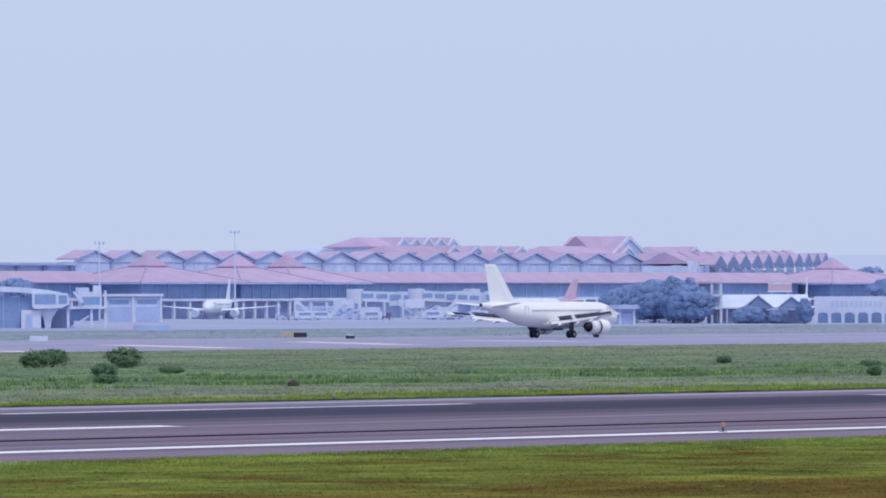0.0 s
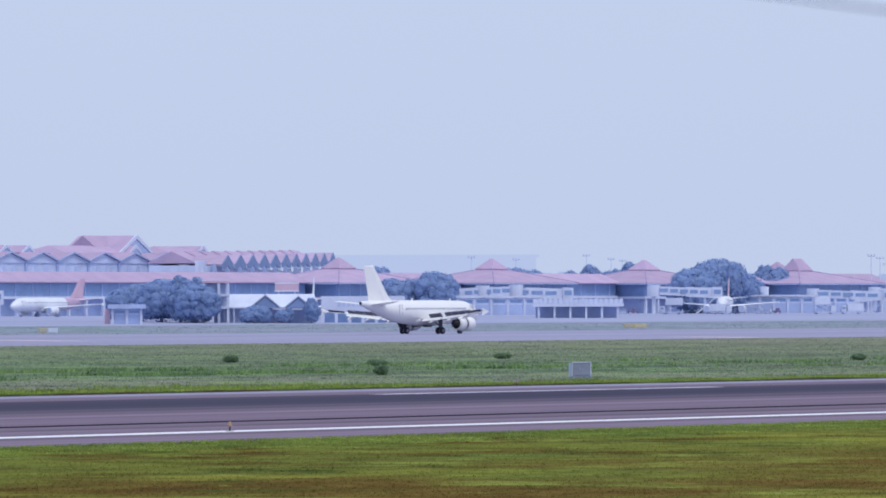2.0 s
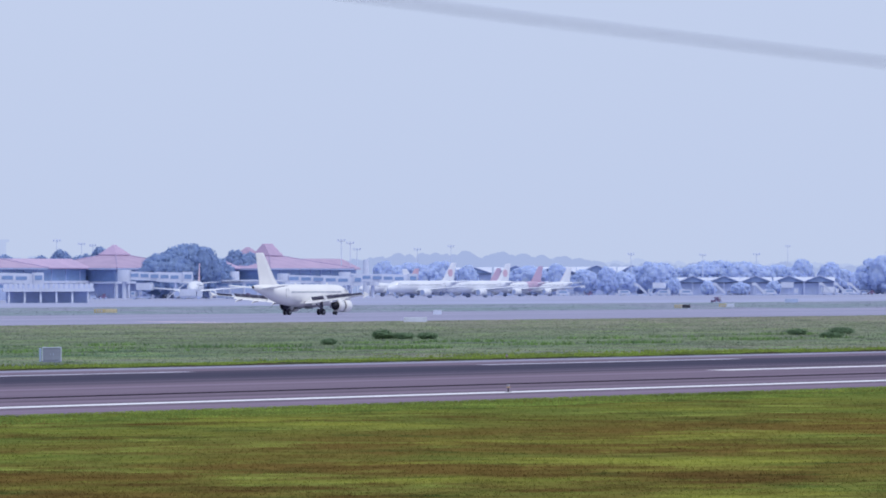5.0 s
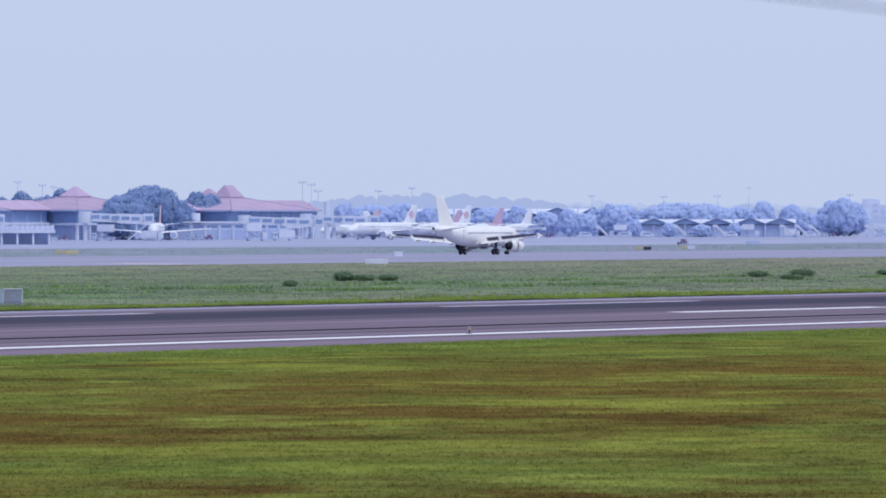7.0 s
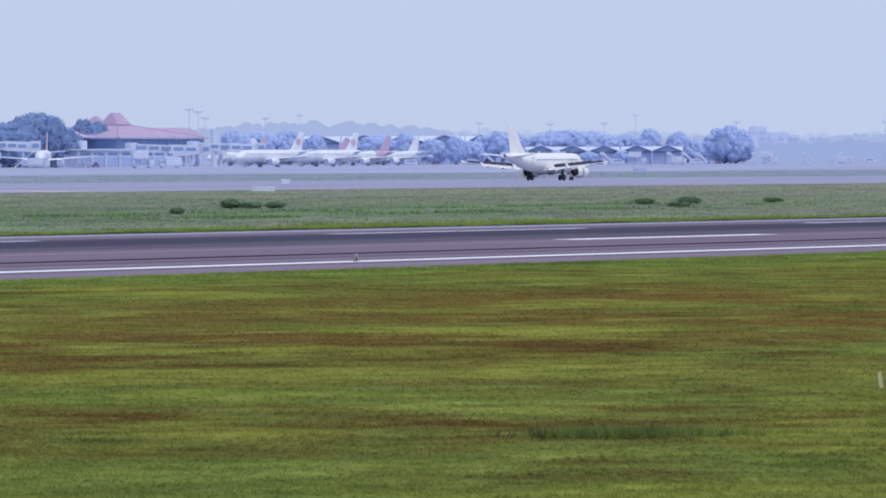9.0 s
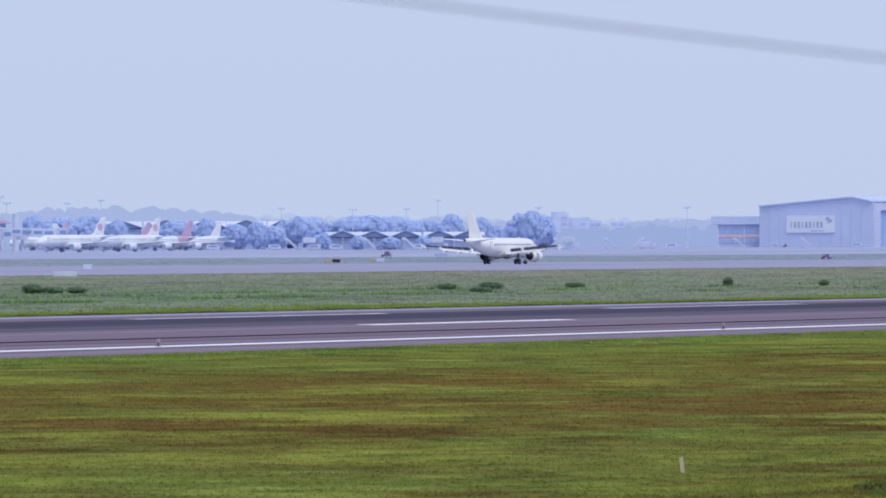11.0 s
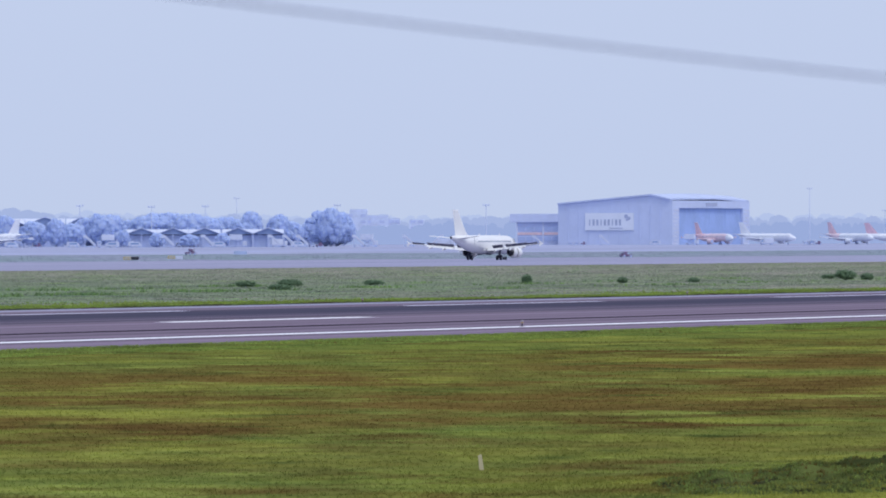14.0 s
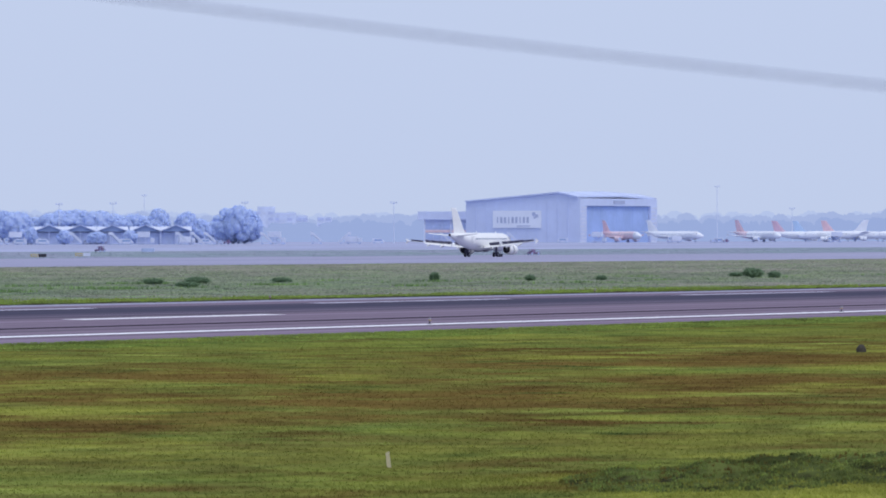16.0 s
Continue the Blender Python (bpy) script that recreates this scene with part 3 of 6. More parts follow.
                    x += 0.75 if y0 < 13 else 0.2
                    z += 0.13
                    loops.append([(x, s * y, z), (x - ch * math.cos(rise), s * y, z + ch * math.sin(rise)), (x - ch * math.cos(rise) - 0.05, s * y, z + ch * math.sin(rise) - 0.03), (x - 0.07, s * y, z - 0.04)])
                skin(bm, loops)
                part("spoiler", bm, SPOILER, wing, "dark raised spoiler panel" if y0 < 13 else "dark raised aileron")
        for y in (4.6, 8.7, 11.9):
            x, z = te(y)
            bm = bmesh.new()
            rings(bm, [(x + 1.6, s * y, z - 0.3, 0.05, 0.05), (x + 0.8, s * y, z - 0.42, 0.16, 0.22), (x - 0.5, s * y, z - 0.55, 0.17, 0.22), (x - 1.5, s * y, z - 0.85, 0.04, 0.05)], 10)
            part("flap_track_fairing", bm, paint, wing, smooth=True)
        # engine with the reverser sleeve slid open
        e = s * 5.75
        gap = 0.62 if rollout else 0.06
        bm = bmesh.new()
        rings(bm, [(6.35, e, 1.75, 0.90, 0.90), (6.5, e, 1.75, 1.02, 1.02), (6.2, e, 1.75, 1.14, 1.14), (5.4, e, 1.75, 1.22, 1.22), (4.3, e, 1.75, 1.22, 1.24)], 24)
        cowl = part("engine_cowl", bm, paint, a, smooth=True)
        bm = bmesh.new()
        rings(bm, [(6.38, e, 1.75, 0.9, 0.9), (6.30, e, 1.75, 0.3, 0.3)], 24)
        part("fan", bm, dark, cowl)
        bm = bmesh.new()
        rings(bm, [(4.32, e, 1.75, 1.08, 1.08), (4.28 - gap, e, 1.75, 1.08, 1.08)], 24)
        part("reverser_gap", bm, dark, cowl, "dark open reverser gap")
        bm = bmesh.new()
        x = 4.3 - gap
        rings(bm, [(x, e, 1.75, 1.21, 1.23), (x - 0.9, e, 1.78, 1.16, 1.18), (x - 1.8, e, 1.82, 0.98, 1.0), (x - 1.7, e, 1.82, 0.9, 0.92), (x - 1.0, e, 1.8, 0.85, 0.85)], 24)
        part("engine_sleeve", bm, paint, cowl, smooth=True)
        bm = bmesh.new()
        rings(bm, [(x - 1.0, e, 1.82, 0.86, 0.88), (x - 1.66, e, 1.82, 0.90, 0.92), (x - 1.68, e, 1.82, 0.55, 0.55), (x - 2.5, e, 1.84, 0.42, 0.42), (x - 2.9, e, 1.84, 0.12, 0.12)], 20)
        part("exhaust_nozzle", bm, dark, cowl, "dark exhaust nozzle", smooth=True)
        bm = bmesh.new()
        skin(bm, [[(5.0, e - 0.14, 2.9), (1.0, e - 0.14, 2.95), (0.6, e - 0.14, 2.4), (4.4, e - 0.14, 2.6)], [(5.0, e + 0.14, 2.9), (1.0, e + 0.14, 2.95), (0.6, e + 0.14, 2.4), (4.4, e + 0.14, 2.6)]])
        part("pylon", bm, BELLY, cowl)
        # tailplane
        bm = bmesh.new()
        skin(bm, [foil(-13.9, -17.9, s * 0.3, 5.0, 0.4), foil(-17.0, -18.9, s * 6.2, 5.6, 0.16)])
        part("tailplane", bm, paint, a)
        # main wheels
        bm = bmesh.new()
        rod(bm, (0, s * 3.8, 0.58), (0.1, s * 3.7, 2.6), 0.17, 0.2, 10)
        rod(bm, (0, s * 3.3, 0.58), (0, s * 4.3, 0.58), 0.12, None, 8)
        rod(bm, (0, s * 3.75, 1.3), (0.3, s * 2.0, 2.4), 0.09, None, 8)
        box(bm, -0.25, s * 4.05, 1.0, 1.1, 0.05, 1.5)
        leg = part("main_gear_leg", bm, SPOILER if rollout else SHADE, a, "dark landing gear leg")
        for dy in (-0.46, 0.46):
            bm = bmesh.new()
            y = s * 3.8 + dy
            rod(bm, (0, y - 0.22, 0.585), (0, y + 0.22, 0.585), 0.585, None, 20)
            part("tyre", bm, tyre, leg, "black tyre", bevel=0.06)
            bm = bmesh.new()
            rod(bm, (0, y - 0.235, 0.585), (0, y + 0.235, 0.585), 0.26, None, 12)
            part("rim", bm, STEEL, leg)
        bm = bmesh.new()
        box(bm, -0.2, s * 1.2, 1.18, 2.6, 0.06, 0.75)
        part("gear_door", bm, SPOILER if rollout else SHADE, a)
    # fin
    def fin_loop(xl, xt, z, th):
        c = xl - xt
        return [(xl, 0, z), (xl - 0.3 * c, th, z), (xt, 0.03, z), (xt, -0.03, z), (xl - 0.3 * c, -th, z)]
    bm = bmesh.new()
    skin(bm, [fin_loop(-8.6, -17.6, 5.35, 0.10), fin_loop(-11.2, -17.7, 5.95, 0.28), fin_loop(-12.0, -17.75, 6.6, 0.27), fin_loop(-16.0, -18.9, 11.55, 0.13), fin_loop(-16.35, -18.9, 11.76, 0.06)])
    part("tail_fin", bm, fin, a, "white tail fin" if fin is paint else "painted tail fin")
    # nose gear
    bm = bmesh.new()
    rod(bm, (12.64, 0, 0.38), (12.5, 0, 2.2), 0.11, 0.13, 10)
    rod(bm, (12.64, -0.3, 0.38), (12.64, 0.3, 0.38), 0.08, None, 8)
    box(bm, 12.0, 0.35, 1.25, 1.4, 0.04, 0.55)
    box(bm, 12.0, -0.35, 1.25, 1.4, 0.04, 0.55)
    leg = part("nose_gear_leg", bm, BELLY, a)
    for dy in (-0.25, 0.25):
        bm = bmesh.new()
        rod(bm, (12.64, dy - 0.11, 0.38), (12.64, dy + 0.11, 0.38), 0.38, None, 18)
        part("tyre", bm, tyre, leg, "black tyre", bevel=0.04)
    if rollout:
        # the shorter body of this type: plugs taken out before and behind the wing
        def short(x):
            if x > 3:
                return x - 1.5 * min(1, (x - 3) / 6)
            return x + 1.9 * min(1, max(0, (-3 - x) / 4.5))
        for o in a.children_recursive:
            if o.name.split(".")[0] in ("fuselage", "nose", "cockpit_window", "tail_cone", "exhaust_outlet", "door_outline", "tailplane", "tail_fin"):
                for v in o.data.vertices:
                    v.co.x = short(v.co.x)
            if o.name.split(".")[0] == "window_band":
                for v in o.data.vertices:
                    v.co.x = v.co.x * 0.84 - 0.2
        for o in (leg, *leg.children):
            for v in o.data.vertices:
                v.co.x -= 1.5
    # small blades and beacons along the roof and belly
    for x in (8.2, -3.0):
        boxes("antenna", [(x, 0, 5.78, 0.5, 0.04, 0.35)], paint, body)
    return a


jet = airliner("airliner", pose(797.35, 646.4, 0.03), "all-white twin-engine airliner rolling out with raised dark spoilers", rollout=True)


# ---- terminal ----
def hip_roof(bm, hx, hy, z0, z1, ridge=0.0, ridge_y=0.0, thick=0.35):
    """A hipped roof slab from eaves to a ridge or flat break."""
    a = [(-hx, -hy, z0), (hx, -hy, z0), (hx, hy, z0), (-hx, hy, z0)]
    b = [(-ridge, -ridge_y, z1), (ridge, -ridge_y, z1), (ridge, ridge_y, z1), (-ridge, ridge_y, z1)]
    skin(bm, [[(x, y, z - thick) for x, y, z in a], a, b])


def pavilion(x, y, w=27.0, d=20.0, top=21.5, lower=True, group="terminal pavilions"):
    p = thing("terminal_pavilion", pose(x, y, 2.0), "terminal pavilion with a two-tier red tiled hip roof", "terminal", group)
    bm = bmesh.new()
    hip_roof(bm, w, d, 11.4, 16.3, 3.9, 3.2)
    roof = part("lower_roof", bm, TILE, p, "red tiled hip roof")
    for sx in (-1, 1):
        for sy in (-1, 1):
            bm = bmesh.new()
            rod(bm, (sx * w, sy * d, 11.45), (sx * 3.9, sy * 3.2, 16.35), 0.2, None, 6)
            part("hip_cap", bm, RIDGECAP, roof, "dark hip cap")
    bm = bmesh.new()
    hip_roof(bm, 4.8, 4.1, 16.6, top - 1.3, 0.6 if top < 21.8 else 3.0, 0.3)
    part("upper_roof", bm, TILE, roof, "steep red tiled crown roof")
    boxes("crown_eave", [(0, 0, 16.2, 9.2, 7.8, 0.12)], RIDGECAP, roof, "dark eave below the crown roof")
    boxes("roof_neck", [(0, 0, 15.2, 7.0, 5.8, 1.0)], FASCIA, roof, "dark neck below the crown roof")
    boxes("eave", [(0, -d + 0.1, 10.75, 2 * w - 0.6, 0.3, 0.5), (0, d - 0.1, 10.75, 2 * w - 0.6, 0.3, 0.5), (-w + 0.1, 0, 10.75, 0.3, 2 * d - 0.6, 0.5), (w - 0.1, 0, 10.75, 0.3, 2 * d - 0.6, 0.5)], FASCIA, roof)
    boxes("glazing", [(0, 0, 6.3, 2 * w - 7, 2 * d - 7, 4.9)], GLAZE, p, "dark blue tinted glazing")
    # ground floor coloured darker for the shade below the slab
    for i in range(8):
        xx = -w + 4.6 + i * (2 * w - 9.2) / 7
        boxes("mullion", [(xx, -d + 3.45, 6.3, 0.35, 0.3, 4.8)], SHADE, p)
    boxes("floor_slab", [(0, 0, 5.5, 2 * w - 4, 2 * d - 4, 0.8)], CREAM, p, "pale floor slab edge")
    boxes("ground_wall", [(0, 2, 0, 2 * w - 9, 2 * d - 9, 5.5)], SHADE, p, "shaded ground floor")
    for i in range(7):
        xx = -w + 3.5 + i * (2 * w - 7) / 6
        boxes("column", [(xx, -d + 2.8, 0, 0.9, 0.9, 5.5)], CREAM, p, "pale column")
    return p


def link(x0, x1, y, ridge=16.9, eave=13.5):
    """A long low building with a red ridge roof between pavilions."""
    c, h = (x0 + x1) / 2, (x1 - x0) / 2
    p = thing("terminal_link", pose(c, y, 2.0), "long low terminal wing with a red tiled ridge roof", "terminal", "terminal wings")
    bm = bmesh.new()
    skin(bm, [[(s * h, -9, eave - 2), (s * h, 0, ridge - 2), (s * h, 9, eave - 2), (s * h, 9, eave - 2.4), (s * h, -9, eave - 2.4)] for s in (-1, 1)])
    part("roof", bm, TILE, p, "red tiled ridge roof")
    boxes("glazing", [(0, 0, 6.6, 2 * h - 1, 14, eave - 2.4 - 6.7)], GLAZE, p, "dark blue tinted glazing")
    boxes("floor_slab", [(0, 0, 5.7, 2 * h - 0.5, 16, 0.9)], CREAM, p)
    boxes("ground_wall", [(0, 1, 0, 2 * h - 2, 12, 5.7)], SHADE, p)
    k = max(2, int(2 * h / 9))
    for i in range(k):
        xx = -h + (i + 0.5) * 2 * h / k
        boxes("column", [(xx, -7.6, 0, 0.8, 0.8, 5.7)], CREAM, p)
        boxes("mullion", [(xx, -7.05, 6.6, 0.4, 0.25, eave - 9.1)], SHADE, p)
    return p


for x, w in ((1457, 25), (1507, 20), (1536, 19), (1822, 27), (1916, 27), (2016, 28)):
    pavilion(x, {1457: 1342, 1536: 1354.5}.get(x, 1350), w)
link(1436, 1545, 1366, 16.0)
pavilion(2124, 1350, 31, 21, 22.4)
pavilion(2180, 1395, 24, 18, 21.6)
for x0, x1 in ((1380, 1440), (1549, 1796), (1849, 1890), (1943, 1990), (2043, 2094)):
    link(x0, x1, 1352)
link(2154, 2215, 1372, 17.5)


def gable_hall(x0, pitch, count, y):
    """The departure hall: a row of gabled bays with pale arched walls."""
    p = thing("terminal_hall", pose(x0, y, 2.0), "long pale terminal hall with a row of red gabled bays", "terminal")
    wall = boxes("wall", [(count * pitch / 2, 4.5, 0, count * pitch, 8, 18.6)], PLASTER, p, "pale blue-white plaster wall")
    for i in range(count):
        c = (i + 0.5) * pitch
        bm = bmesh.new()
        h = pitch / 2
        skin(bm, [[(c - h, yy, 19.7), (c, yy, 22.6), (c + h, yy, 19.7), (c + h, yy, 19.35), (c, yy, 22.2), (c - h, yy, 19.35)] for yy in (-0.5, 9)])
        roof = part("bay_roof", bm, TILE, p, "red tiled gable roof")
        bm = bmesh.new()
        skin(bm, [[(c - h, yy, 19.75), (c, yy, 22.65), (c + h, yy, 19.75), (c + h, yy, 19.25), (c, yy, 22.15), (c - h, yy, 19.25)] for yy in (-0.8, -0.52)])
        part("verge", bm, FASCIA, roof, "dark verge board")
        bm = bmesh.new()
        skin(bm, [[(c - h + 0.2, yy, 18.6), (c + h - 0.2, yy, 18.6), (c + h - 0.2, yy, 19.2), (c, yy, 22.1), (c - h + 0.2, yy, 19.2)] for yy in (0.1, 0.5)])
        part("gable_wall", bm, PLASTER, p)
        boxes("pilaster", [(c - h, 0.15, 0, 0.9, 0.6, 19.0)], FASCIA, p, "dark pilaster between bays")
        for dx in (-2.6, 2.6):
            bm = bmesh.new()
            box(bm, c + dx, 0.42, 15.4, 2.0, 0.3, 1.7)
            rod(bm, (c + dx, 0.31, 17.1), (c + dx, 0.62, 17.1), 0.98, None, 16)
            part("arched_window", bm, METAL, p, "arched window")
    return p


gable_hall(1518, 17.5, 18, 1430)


def barrel_vault(x, y):
    """A pale barrel roof that shows between the hall and the raised roofs."""
    p = thing("barrel_vault", pose(x, y, 2.0), "pale curved barrel roof behind the gabled hall", "roof")
    bm = bmesh.new()
    ang = [math.pi * i / 14 for i in range(15)]
    skin(bm, [[(6.6 * math.cos(a), yy, 18.6 + 5.6 * math.sin(a)) for a in ang] + [(5.4 * math.cos(a), yy, 18.6 + 4.6 * math.sin(a)) for a in reversed(ang)] for yy in (-6, 10)])
    part("vault", bm, METAL, p, "grey curved vault shell")
    boxes("flat_roof", [(13, 2, 20.4, 15, 14, 1.2)], CREAM, p, "pale flat roof beside the vault")
    boxes("wall", [(6, 2, 0, 24, 12, 18.5)], PLASTER, p)


barrel_vault(1684, 1472)


def gallery(x0, x1, y):
    """A low flat-roofed gallery on dark posts at the end of the hall."""
    p = thing("terminal_gallery", pose((x0 + x1) / 2, y, 2.0), "flat-roofed gallery with dark posts beside the terminal hall", "terminal")
    w = x1 - x0
    boxes("wall", [(0, 4, 0, w - 0.5, 7, 17.4)], PLASTER, p)
    boxes("roof_slab", [(0, 3, 17.4, w, 11, 0.9)], FASCIA, p, "dark flat roof edge")
    for i in range(7):
        boxes("post", [(-w / 2 + 1 + i * (w - 2) / 6, -0.4, 0, 1.1, 1.0, 17.4)], FASCIA, p)
    boxes("sill_beam", [(0, -0.2, 13.6, w - 1, 0.6, 0.6)], FASCIA, p)


gallery(1440, 1516.5, 1430)


def ridge_block(x, y, length, z0, z1, dormers, depth=12):
    """A raised red roof with white-edged gablets along its slope."""
    p = thing("upper_roof_block", pose(x, y, 2.0), "raised red tiled roof with white-edged gablets", "roof", "upper terminal roofs")
    bm = bmesh.new()
    h = length / 2
    skin(bm, [[(s * h, -depth, z0), (s * (h - 4), 0, z1), (s * h, depth, z0), (s * h, depth, z0 - 0.5), (s * h, -depth, z0 - 0.5)] for s in (-1, 1)])
    part("roof", bm, TILE, p)
    boxes("wall", [(0, 0, 0, length - 1, depth * 2 - 2, z0 - 0.5)], PLASTER, p)
    for i in range(dormers):
        c = h - 4 - i * (length * 0.72 / max(1, dormers))
        bm = bmesh.new()
        t = (z1 - z0)
        skin(bm, [[(c - 4.2, yy, z0), (c, yy, z0 + t), (c + 4.2, yy, z0)] for yy in (-depth - 0.5, 0)])
        g = part("gablet_roof", bm, TILE, p)
        bm = bmesh.new()
        skin(bm, [[(c - 4.6, yy, z0 - 0.3), (c, yy, z0 + t + 0.3), (c + 4.6, yy, z0 - 0.3), (c + 3.3, yy, z0 - 0.3), (c, yy, z0 + t - 1.0), (c - 3.3, yy, z0 - 0.3)] for yy in (-depth - 1.0, -depth - 0.55)])
        part("white_verge", bm, CREAM, g, "white verge board")
        bm = bmesh.new()
        skin(bm, [[(c - 3.2, yy, z0 - 0.2), (c, yy, z0 + t - 1.1), (c + 3.2, yy, z0 - 0.2)] for yy in (-depth - 0.8, -depth - 0.6)])
        part("gablet_panel", bm, SHADE, g)
    return p


ridge_block(1772, 1512, 48, 25.4, 28.8, 5)
ridge_block(1776, 1492, 70, 23.0, 25.6, 4)
ridge_block(1862, 1500, 44, 23.0, 26.0, 1)
ridge_block(1914, 1500, 22, 23.0, 26.0, 1)


def great_gable(x, y):
    p = thing("great_gable", pose(x, y, 2.0), "tall red tiled gable with a white edge and blue panel", "roof")
    bm = bmesh.new()
    skin(bm, [[(-11.5, yy, 22.5), (0, yy, 29.8), (11.5, yy, 22.5)] for yy in (-1.5, 26)])
    part("roof", bm, TILE, p)
    bm = bmesh.new()
    skin(bm, [[(-12.2, yy, 22.2), (0, yy, 30.2), (12.2, yy, 22.2), (10.2, yy, 22.2), (0, yy, 28.5), (-10.2, yy, 22.2)] for yy in (-2.2, -1.6)])
    part("white_verge", bm, CREAM, p)
    bm = bmesh.new()
    skin(bm, [[(-10.0, yy, 22.3), (0, yy, 28.3), (10.0, yy, 22.3)] for yy in (-1.9, -1.7)])
    part("gable_panel", bm, SHADE, p)
    boxes("wall", [(0, 12, 0, 20, 25, 22.2)], PLASTER, p)
    return p


gg = great_gable(1884, 1492)
bm = bmesh.new()
skin(bm, [[(-15, yy, zz) for yy, zz in ((-11, 22), (0, 29.8), (11, 22))], [(0, yy, zz) for yy, zz in ((-11, 22), (0, 29.8), (11, 22))]])
part("side_roof", bm, TILE, gg).location = (0, 12, 0)


def stepped_wing(b0, far0, b1, far1, count):
    """A farther wing of narrow gables that runs away from the stand."""
    a, b = spot(b0, far0).translation, spot(b1, far1).translation
    run = b - a
    turn = math.degrees(math.atan2(run.y, run.x))
    step = run.length / count
    p = thing("terminal_wing", pose(a.x, a.y, 2.0, 0, 0, turn), "far terminal wing with a row of narrow red gables", "terminal")
    boxes("wall", [(run.length / 2, 12, 0, run.length, 22, 17.5)], PLASTER, p)
    for i in range(count):
        c, h = (i + 0.5) * step, step / 2
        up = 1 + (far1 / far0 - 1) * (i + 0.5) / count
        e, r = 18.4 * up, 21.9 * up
        bm = bmesh.new()
        skin(bm, [[(c - h * 0.85, yy, e - 0.8), (c, yy, r - 0.9), (c + h * 0.85, yy, e - 0.8)] for yy in (-2.2, 9)])
        roof = part("bay_roof", bm, TILE, p)
        bm = bmesh.new()
        skin(bm, [[(c - h, 6, e - 0.4), (c - h, 15, r + 0.3), (c - h, 24, e - 0.4)], [(c + h, 6, e - 0.4), (c + h, 15, r + 0.3), (c + h, 24, e - 0.4)]])
        part("ridge_roof", bm, TILE, p, "red tiled ridge roof behind the gables")
        bm = bmesh.new()
        skin(bm, [[(c - h * 0.86, yy, e - 2.4), (c - h * 0.86, yy, e - 0.7), (c, yy, r - 0.8), (c + h * 0.86, yy, e - 0.7), (c + h * 0.86, yy, e - 2.4), (c + h * 0.4, yy, e - 2.4), (c, yy, e - 1.0), (c - h * 0.4, yy, e - 2.4)] for yy in (-2.7, -2.25)])
        part("gable_panel", bm, DARKGABLE, roof, "dark gable panel")
        boxes("pilaster", [(c - h, 0, 0, 2.6, 1.6, e - 0.5)], FASCIA, p)
        boxes("window", [(c, 0.8, e - 5.5, step * 0.4, 0.5, 2.6)], CREAM, p)
    for i in range(9):
        boxes("pale_column", [(-36 + i * 3.9, 3, 0, 2.3, 1.2, 19.0)], SHEDWALL, p, "white column")
    return p


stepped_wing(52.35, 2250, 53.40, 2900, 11)


